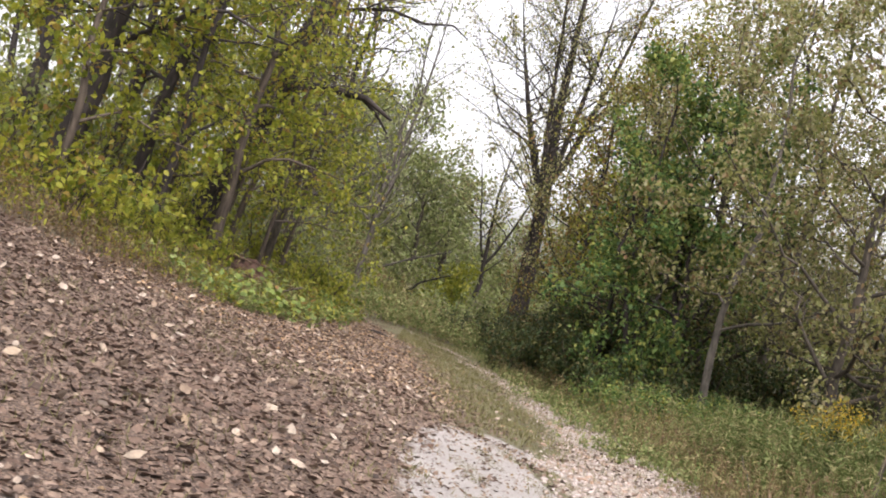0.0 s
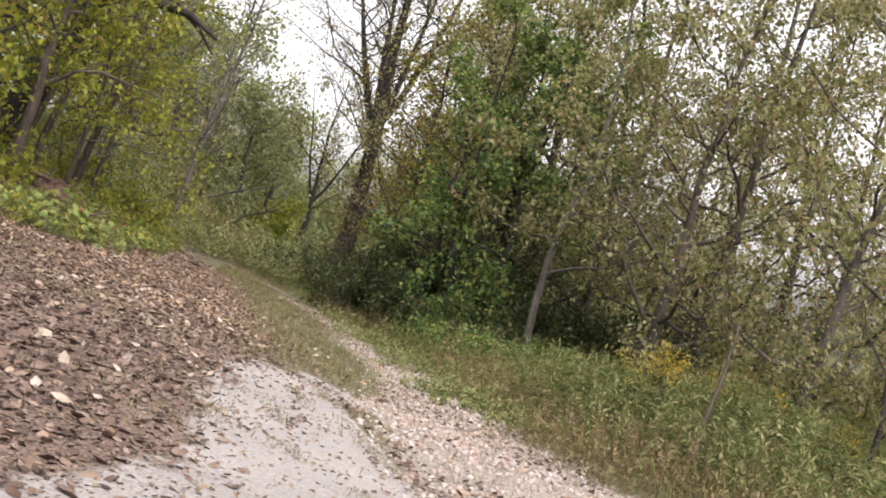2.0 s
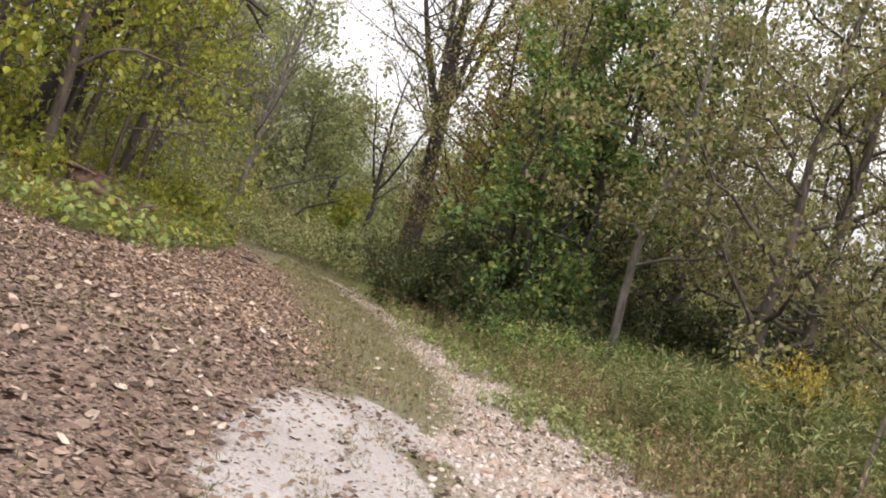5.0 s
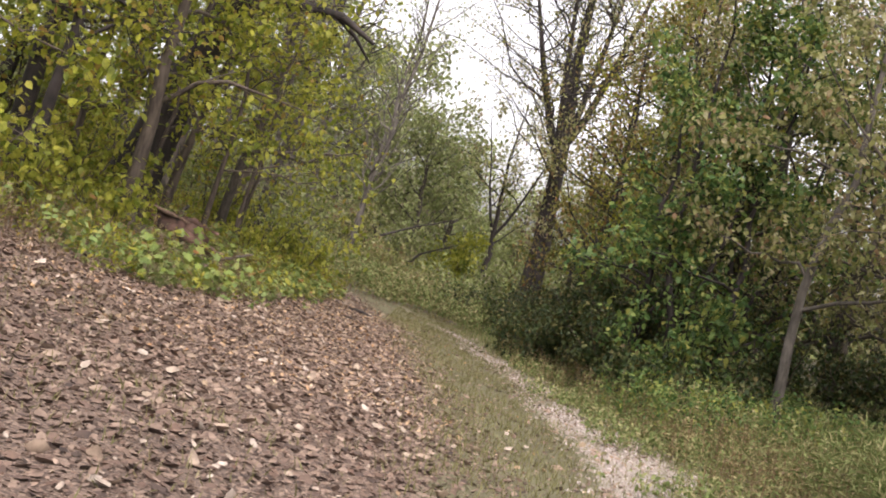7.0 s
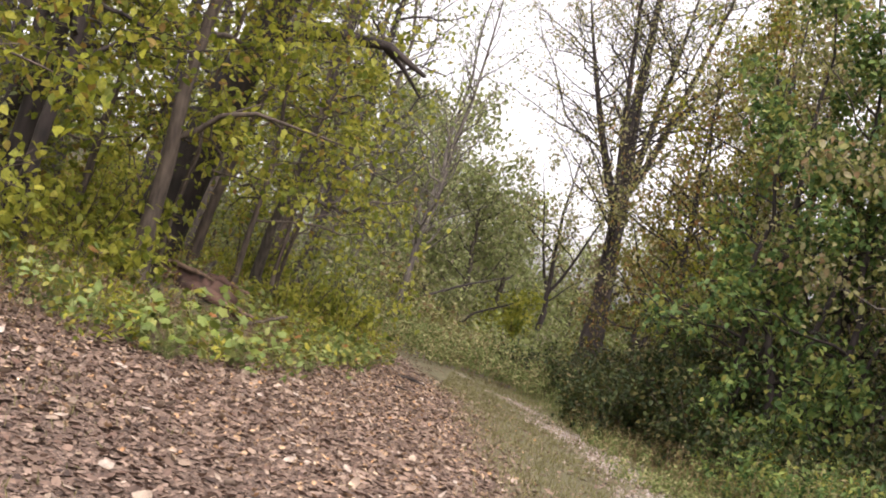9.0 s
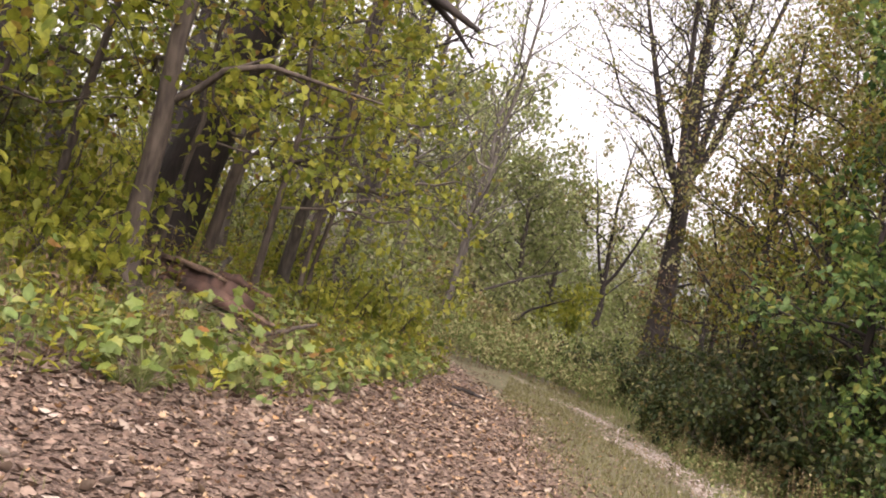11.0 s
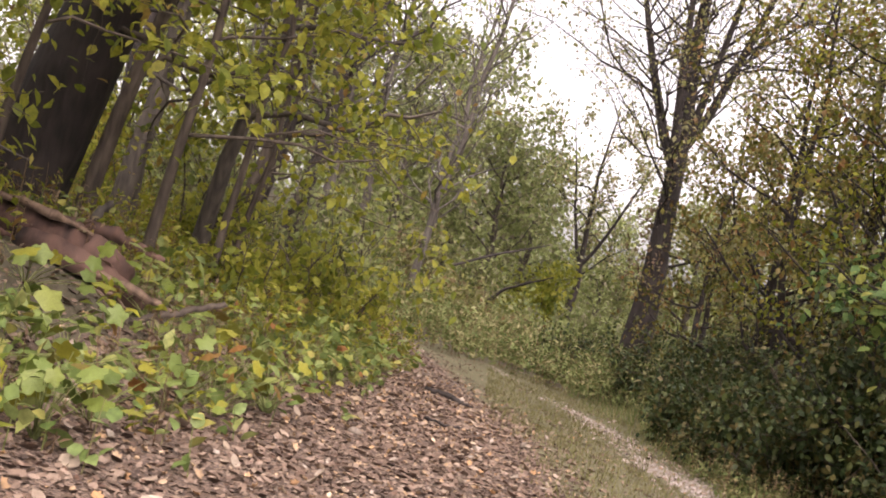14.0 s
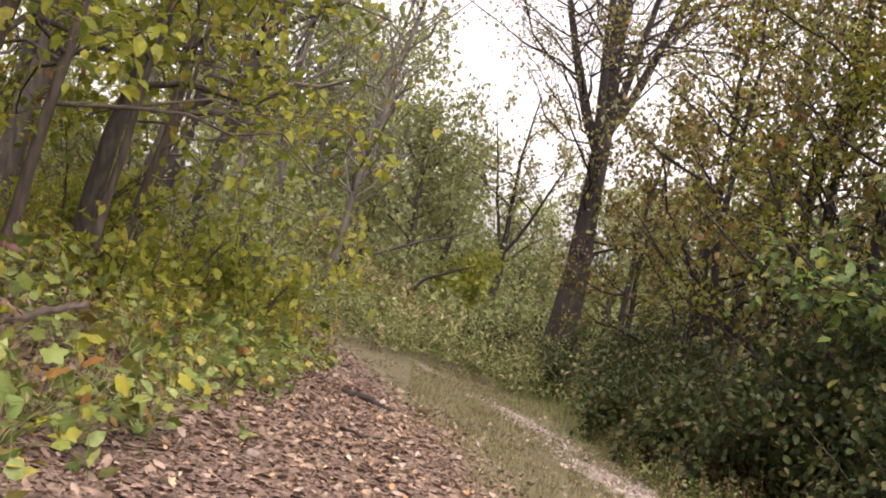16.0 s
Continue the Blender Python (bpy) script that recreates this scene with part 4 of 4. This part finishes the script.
# broad-leaved plants at the foot of the bank
def broad_leaf(i):
    """One lobed leaf, about as long as broad, drooping at its tip and folded a little along its midrib."""
    r = np.random.default_rng(200 + i)
    n = 20
    a = np.linspace(0, 2 * np.pi, n, endpoint=False)
    out = (0.46 + 0.09 * np.cos(5 * (a - np.pi))) * (1 + 0.05 * r.normal(0, 1, n))
    out[0] = 0.30
    rim = np.stack([out * np.sin(a), 0.42 - out * np.cos(a), -0.10 * np.abs(np.sin(a)) - 0.14 * np.clip(-np.cos(a), 0, 1) ** 2 + 0.025 * r.normal(0, 1, n)], 1)
    return fast_mesh("leaf", np.concatenate([rim, [(0, 0.42, 0.04)]]), np.array([(k, (k + 1) % n, n) for k in range(n)]))


BROADS = [broad_leaf(i) for i in range(4)]
for me in BROADS:
    me.materials.append(BROAD_LEAF)


def herb(place, seed, count, size, tall, wide):
    r = np.random.default_rng(seed)
    x, y = place
    e = thing("broad_leaved_plant", (x, y, float(height(x, y))), "broad-leaved green and yellowing plant at the foot of the bank", "plant", "broad-leaved plants of the bank")
    for i in range(count):
        a, out, up = 2.4 * i + r.uniform(-0.4, 0.4), wide * math.sqrt(r.uniform(0.05, 1)), tall * r.uniform(0.4, 1.1)
        tip = np.array([out * math.cos(a), out * math.sin(a), up])
        q = np.linspace(0, 1, 4)
        stem = np.stack([tip[0] * q ** 1.3, tip[1] * q ** 1.3, tip[2] * q ** 0.8 - 0.02], 1)
        stalk = part("leaf_stalk", tubes("leaf_stalk", [(stem, np.array([0.0035, 0.003, 0.0025, 0.002]))]), GRASS_GREEN, e)
        leaf = new("leaf", BROADS[r.integers(0, 4)])
        leaf.parent = stalk
        s = size * r.uniform(0.6, 1.2)
        leaf.matrix_basis = Matrix.Translation(tip) @ pose(0, 0, 0, 0, 0, math.degrees(a) - 90 + r.uniform(-40, 40)) @ pose(0, 0, 0, r.uniform(-65, 15), r.uniform(-35, 35), 0) @ Matrix.Diagonal((s, s, s, 1))
    return e


hr = np.random.default_rng(9)
for i in range(46):
    y = 16.3 + 11.0 * (i / 46) + hr.uniform(-0.3, 0.3)
    edge = float(np.interp(y, [14, 17, 21, 26, 31], [-3.0, -2.35, -1.75, -1.7, -1.8]))
    px, tall = edge - abs(hr.normal(0, 0.7)), hr.uniform(0.12, 0.46)
    if px < -2.3 and 18 < y < 21:
        tall = 0.12
    herb((px, y), 300 + i, int(hr.integers(14, 26)), hr.uniform(0.055, 0.12), tall, hr.uniform(0.22, 0.5))
for i, (px, py) in enumerate(((-3.4, 17.5), (-3.1, 18.4), (-2.9, 19.3), (-3.3, 20.0), (-2.6, 19.0), (-2.7, 20.6), (-2.5, 18.0))):
    herb((px, py), 380 + i, 16, 0.13, 0.24, 0.5)


# goldenrod
def goldenrod(place, seed, tall):
    r = np.random.default_rng(seed)
    x, y = place
    e = thing("goldenrod", (x, y, float(height(x, y))), "goldenrod plant with yellow flower plumes in the meadow", "wildflower", "goldenrod clumps")
    for i in range(6):
        a, out = r.uniform(0, 6.28), r.uniform(0.05, 0.3)
        q = np.linspace(0, 1, 5)
        h = tall * r.uniform(0.8, 1.1)
        line = np.stack([math.cos(a) * out * q ** 1.4, math.sin(a) * out * q ** 1.4, h * q - 0.02], 1)
        stem = part("stem", tubes("stem", [(line, 0.006 * (1 - 0.6 * q))]), GRASS_GREEN, e)
        n = 55
        f = r.uniform(0.78, 1.02, n)
        p = np.stack([np.interp(f, q, line[:, c]) for c in range(3)], 1) + r.normal(0, 0.045, (n, 3))
        plume = part("plume", scattered("plume", SMALL_POINTS, SMALL_FACES, p, turns(n, r, 0.9), r.uniform(0.015, 0.035, n)), FLOWER_YELLOW, stem)
        tagged(plume, kind="stuff")
        f = r.uniform(0.2, 0.85, 26)
        p = np.stack([np.interp(f, q, line[:, c]) for c in range(3)], 1)
        blades = part("foliage", scattered("foliage", SMALL_POINTS, SMALL_FACES, p, turns(26, r, 0.5, 0.2), np.stack([np.full(26, 0.05), np.full(26, 0.10), np.full(26, 0.08)], 1)), LEAF_BANK_SHADED, stem)
        tagged(blades, kind="stuff")


for i, (px, py, tall) in enumerate(((4.35, 12.5, 1.05), (4.5, 12.2, 1.1), (4.75, 12.4, 1.0), (5.25, 12.4, 0.95), (5.5, 12.0, 0.9), (5.4, 11.1, 0.8), (5.6, 10.2, 0.75),
                                    (3.8, 21.6, 0.6), (4.3, 20.2, 0.55))):
    goldenrod((px, py), 500 + i, tall)


# ---- logs, sticks and stones ----
def stick(name, pts, radii, mat, label, category="stick", ridged=0.0):
    r = np.random.default_rng(len(label))
    p = np.asarray(pts, float)
    t = np.linspace(0, len(p) - 1, 4 * len(p))
    line = np.stack([np.interp(t, np.arange(len(p)), p[:, c]) for c in range(3)], 1) + r.normal(0, 0.006, (len(t), 3))
    rad = np.interp(t, np.arange(len(p)), radii)
    cap0, cap1 = line[:1] - 0.002 * (line[1:2] - line[:1]), line[-1:] + 0.002 * (line[-1:] - line[-2:-1])
    me = tubes(name, [(np.concatenate([cap0, line, cap1]), np.concatenate([[0.001], rad, [0.001]]))], 10, ridged, r)
    return tagged(part(name, me, mat), label, category)


def gz(x, y, up=0.0):
    return (x, y, float(height(x, y)) + up)


stick("fallen_log", [(-4.5, 21.3, 0.97), (-4.15, 21.2, 0.93), (-3.85, 21.1, 0.89), (-3.5, 21.0, 0.84), (-3.2, 20.9, 0.78), (-2.98, 20.85, 0.73)], [0.15, 0.18, 0.17, 0.18, 0.14, 0.07], WOOD_ROTTEN, "rotten red-brown fallen log on the bank", "log", 0.09)
stick("fallen_log", [gz(-3.7, 20.75, 0.06), gz(-3.25, 20.7, 0.09), gz(-2.85, 20.8, 0.08)], [0.08, 0.10, 0.06], WOOD_ROTTEN, "smaller broken log lying against the rotten log", "log", 0.14)
stick("split_log", [(-4.05, 21.1, 1.08), (-3.7, 21.0, 1.03), (-3.3, 20.9, 0.94)], [0.025, 0.04, 0.012], WOOD_SPLIT, "pale splintered piece of wood lying on the log", "log", 0.25)
stick("split_log", [(-3.95, 21.6, 0.95), (-3.4, 21.5, 0.95), (-2.95, 21.35, 0.84)], [0.05, 0.065, 0.03], WOOD_ROTTEN, "broken reddish branch lying behind the log", "log", 0.18)
stick("split_log", [(-3.3, 20.75, 0.74), (-2.95, 20.65, 0.68), (-2.6, 20.6, 0.58)], [0.015, 0.035, 0.015], WOOD_SPLIT, "pale splintered branch leaning on the log", "log", 0.2)
sr = np.random.default_rng(23)
for i in range(11):
    px, py = -4.1 + 1.5 * sr.uniform(), 20.45 + 0.5 * sr.uniform()
    a, half = sr.uniform(-0.5, 0.5), sr.uniform(0.08, 0.22)
    wood, words = ((WOOD_SPLIT, "pale splinter of wood beside the rotten log"), (WOOD_ROTTEN, "red-brown chunk of rotten wood beside the log"))[i % 2]
    stick("wood_splinter", [gz(px - half * math.cos(a), py - half * math.sin(a), 0.02), gz(px, py, 0.05), gz(px + half * math.cos(a), py + half * math.sin(a), 0.03)], [0.008, 0.016 + 0.02 * (i % 2), 0.006], wood, words, "wood splinter", 0.25)
stick("broken_branch", [gz(-3.78, 22.0, -0.05), gz(-3.7, 22.0, 0.25), gz(-3.62, 22.0, 0.42)], [0.05, 0.045, 0.03], BARK_PALE, "pale broken branch stub standing by the log", "branch")
stick("brown_stick", [(-2.8, 20.4, 0.5), (-2.5, 20.4, 0.62), (-2.26, 20.42, 0.71)], [0.028, 0.026, 0.022], BARK_BROWN, "brown stick lying among the leaves of the bank", "stick")
stick("thin_branch", [gz(-4.6, 20.0, 0.3), gz(-4.0, 20.1, 0.65), gz(-3.5, 20.2, 0.6)], [0.012, 0.010, 0.005], BARK_PALE, "thin pale bare branch lying over the creeper", "branch")
stick("black_stick", [gz(-1.25, 25.9, 0.02), gz(-1.0, 25.7, 0.045), gz(-0.85, 25.45, 0.02), gz(-0.72, 25.4, 0.02)], [0.03, 0.04, 0.03, 0.015], BARK_DARK, "short black stick lying on the leafy path")
stick("black_stick", [gz(-1.1, 23.2, 0.015), gz(-0.9, 23.1, 0.02), gz(-0.7, 23.15, 0.012)], [0.012, 0.014, 0.008], BARK_DARK, "thin dark twig lying on the leafy path")
stick("dead_branch", [gz(-1.3, 44, 0.0), (-1.1, 44, 0.32), (-0.5, 44, 0.98), (0.67, 44, 1.5)], [0.07, 0.06, 0.045, 0.02], BARK_DARK, "dark arching dead branch at the end of the path", "branch")
stick("dead_branch", [gz(-4.2, 46, 0.0), (-3.2, 46, 0.7), (-2.46, 46, 1.1), (-0.9, 46, 1.85), (0.5, 46, 2.4)], [0.08, 0.07, 0.06, 0.045, 0.02], BARK_DARK, "long low dead branch across the end of the path", "branch")
stick("pale_stalk", [gz(3.25, 10.5, 0.0), gz(3.15, 10.5, 0.3), gz(3.05, 10.5, 0.5)], [0.008, 0.007, 0.004], BARK_PALE, "pale dead stalk standing in the verge grass", "stalk")
stick("bare_sapling", [gz(4.05, 10.0, -0.02), gz(4.1, 10.0, 0.4), gz(4.2, 10.05, 0.95), gz(4.25, 10.1, 1.4)], [0.035, 0.03, 0.022, 0.01], BARK_BROWN, "dark bare leafless sapling standing in the meadow", "sapling")
tree("meadow_sapling", (5.75, 10.0), "thin dark forked sapling in the meadow", "tree", BARK_DARK, LEAF_OLIVE, 700, 0.08, 55, shape="leaf", tall=3.2, radius=0.035, lean=(-0.05, 0), limbs=9, start=0.3, reach=1.3, rise=0.7, twigs=6)

PEBBLE = np.array([(1, 0, 0), (-1, 0.1, 0), (0, 0.9, 0.1), (0.1, -1, 0), (0.1, 0, 0.7), (0, 0.1, -0.7), (0.6, 0.6, 0.35), (-0.6, -0.5, 0.4)])
PEBBLE_FACES = np.array([(0, 6, 4), (6, 2, 4), (2, 1, 4), (1, 7, 4), (7, 3, 4), (3, 0, 4), (0, 5, 2), (2, 5, 1), (1, 5, 3), (3, 5, 0), (0, 2, 6), (1, 3, 7)])
x, y = inside(g, 36000, 0.0, 3.2, 3, 32, lambda a, b: np.clip(gravel_at(a, b), 0, 1) * soft(32 - b, 6))
stuff("gravel", scattered("gravel", PEBBLE, PEBBLE_FACES, on_ground(x, y, 0.002), turns(len(x), g, 0.5), 0.006 + 0.028 * g.uniform(0, 1, len(x)) ** 2.5), STONE, "loose limestone gravel along the wheel track", "gravel")


def stone(place, size, seed):
    r = np.random.default_rng(seed)
    bm = bmesh.new()
    bmesh.ops.create_icosphere(bm, subdivisions=2, radius=1)
    for v in bm.verts:
        v.co *= 1 + 0.35 * noise.noise(v.co * 1.6 + Vector((seed, 0, 0)))
        v.co = Vector((v.co.x * size, v.co.y * size * 0.8, v.co.z * size * 0.45))
    me = bpy.data.meshes.new("stone")
    bm.to_mesh(me)
    bm.free()
    ob = part("stone", me, STONE)
    x, y = place
    ob.matrix_basis = pose(x, y, float(height(x, y)) + 0.1 * size, 0, 0, r.uniform(0, 360))
    tagged(ob, "pale limestone stone lying on the path", "stone", "loose stones")


for i in range(70):
    y = 4 + 15 * hr.uniform(0, 1) ** 1.3
    lo, hi = float(np.interp(y, [4, 11, 17], [0.9, 1.4, 1.5])), float(np.interp(y, [4, 11, 17], [2.9, 2.5, 2.3]))
    stone((hr.uniform(lo, hi), y), hr.uniform(0.02, 0.055), 600 + i)


def grass_tuft(place, seed, long):
    r = np.random.default_rng(seed)
    n = int(420 * long)
    t = r.uniform(-0.5, 0.5, n) * long
    x, y = place[0] + r.normal(0, 0.05, n) - 0.12 * t, place[1] + t
    sizes = np.stack([np.full(n, 0.14), r.uniform(0.01, 0.05, n), r.uniform(0.008, 0.03, n)], 1)
    me = scattered("grass_tuft", BLADE_POINTS, BLADE_FACES, on_ground(x, y, -0.004), turns(n, r, 0.5), sizes)
    tagged(part("grass_tuft", me, GRASS_DRY), "flat dry grass tuft growing in the limestone dust", "grass", "grass tufts in the dust", kind="stuff")


for i, (px, py, long) in enumerate(((0.45, 7.3, 0.9), (0.62, 8.3, 0.8), (1.0, 7.4, 1.4), (1.18, 6.2, 1.3), (0.85, 9.2, 1.0), (0.5, 6.1, 0.5), (0.8, 5.4, 0.5), (1.2, 8.6, 1.0), (0.1, 6.4, 0.6))):
    grass_tuft((px, py), 700 + i, long)
x, y = inside(g, 2600, 0.3, 1.7, 4.5, 10.5, lambda a, b: np.exp(-((a - 1.22 + 0.10 * (b - 7)) / 0.09) ** 2) + 0.7 * np.exp(-((a - 0.55 - 0.05 * (b - 7)) / 0.06) ** 2) * soft(b - 6.6, 0.4))
stuff("fallen_leaves", scattered("fallen_leaves", CURL_POINTS, LEAF_FACES, on_ground(x, y, 0.005), turns(len(x), g, 0.35), g.uniform(0.015, 0.05, len(x))),
      LITTER_BROWN, "brown fallen leaves gathered in the ruts of the limestone dust", "fallen leaves")

# ---- more wood beyond, and behind the walker ----
sources = [o for o in scene.objects if o.name.startswith("bank_tree") and o.parent is None]
cr = np.random.default_rng(44)
for i in range(26):
    px, py = (-10 - 13 * cr.uniform(), 13 + 34 * cr.uniform()) if i < 18 else (cr.uniform(-12, 12), -6 - 12 * cr.uniform())
    copy_thing(sources[i % len(sources)], pose(px, py, float(height(px, py)), 0, 0, cr.uniform(0, 360)))
sources = [o for o in scene.objects if o.name.startswith("understory_shrub") and o.parent is None]
for i in range(40):
    px, py = -6.5 - 10 * cr.uniform() ** 1.2, 15.5 + 34 * cr.uniform()
    copy_thing(sources[i % len(sources)], pose(px, py, float(height(px, py)) - 0.03, 0, 0, cr.uniform(0, 360)))
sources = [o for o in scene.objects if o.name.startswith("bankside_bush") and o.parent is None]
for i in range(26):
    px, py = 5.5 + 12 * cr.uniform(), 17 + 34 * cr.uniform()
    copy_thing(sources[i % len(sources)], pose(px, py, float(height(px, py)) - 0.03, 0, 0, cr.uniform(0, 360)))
sources = [o for o in scene.objects if o.name.startswith("thin_leaved_tree") and o.parent is None]
for i in range(16):
    px, py = 12.5 + 14 * cr.uniform(), 19 + 30 * cr.uniform()
    copy_thing(sources[i % len(sources)], pose(px, py, float(height(px, py)), 0, 0, cr.uniform(0, 360)))
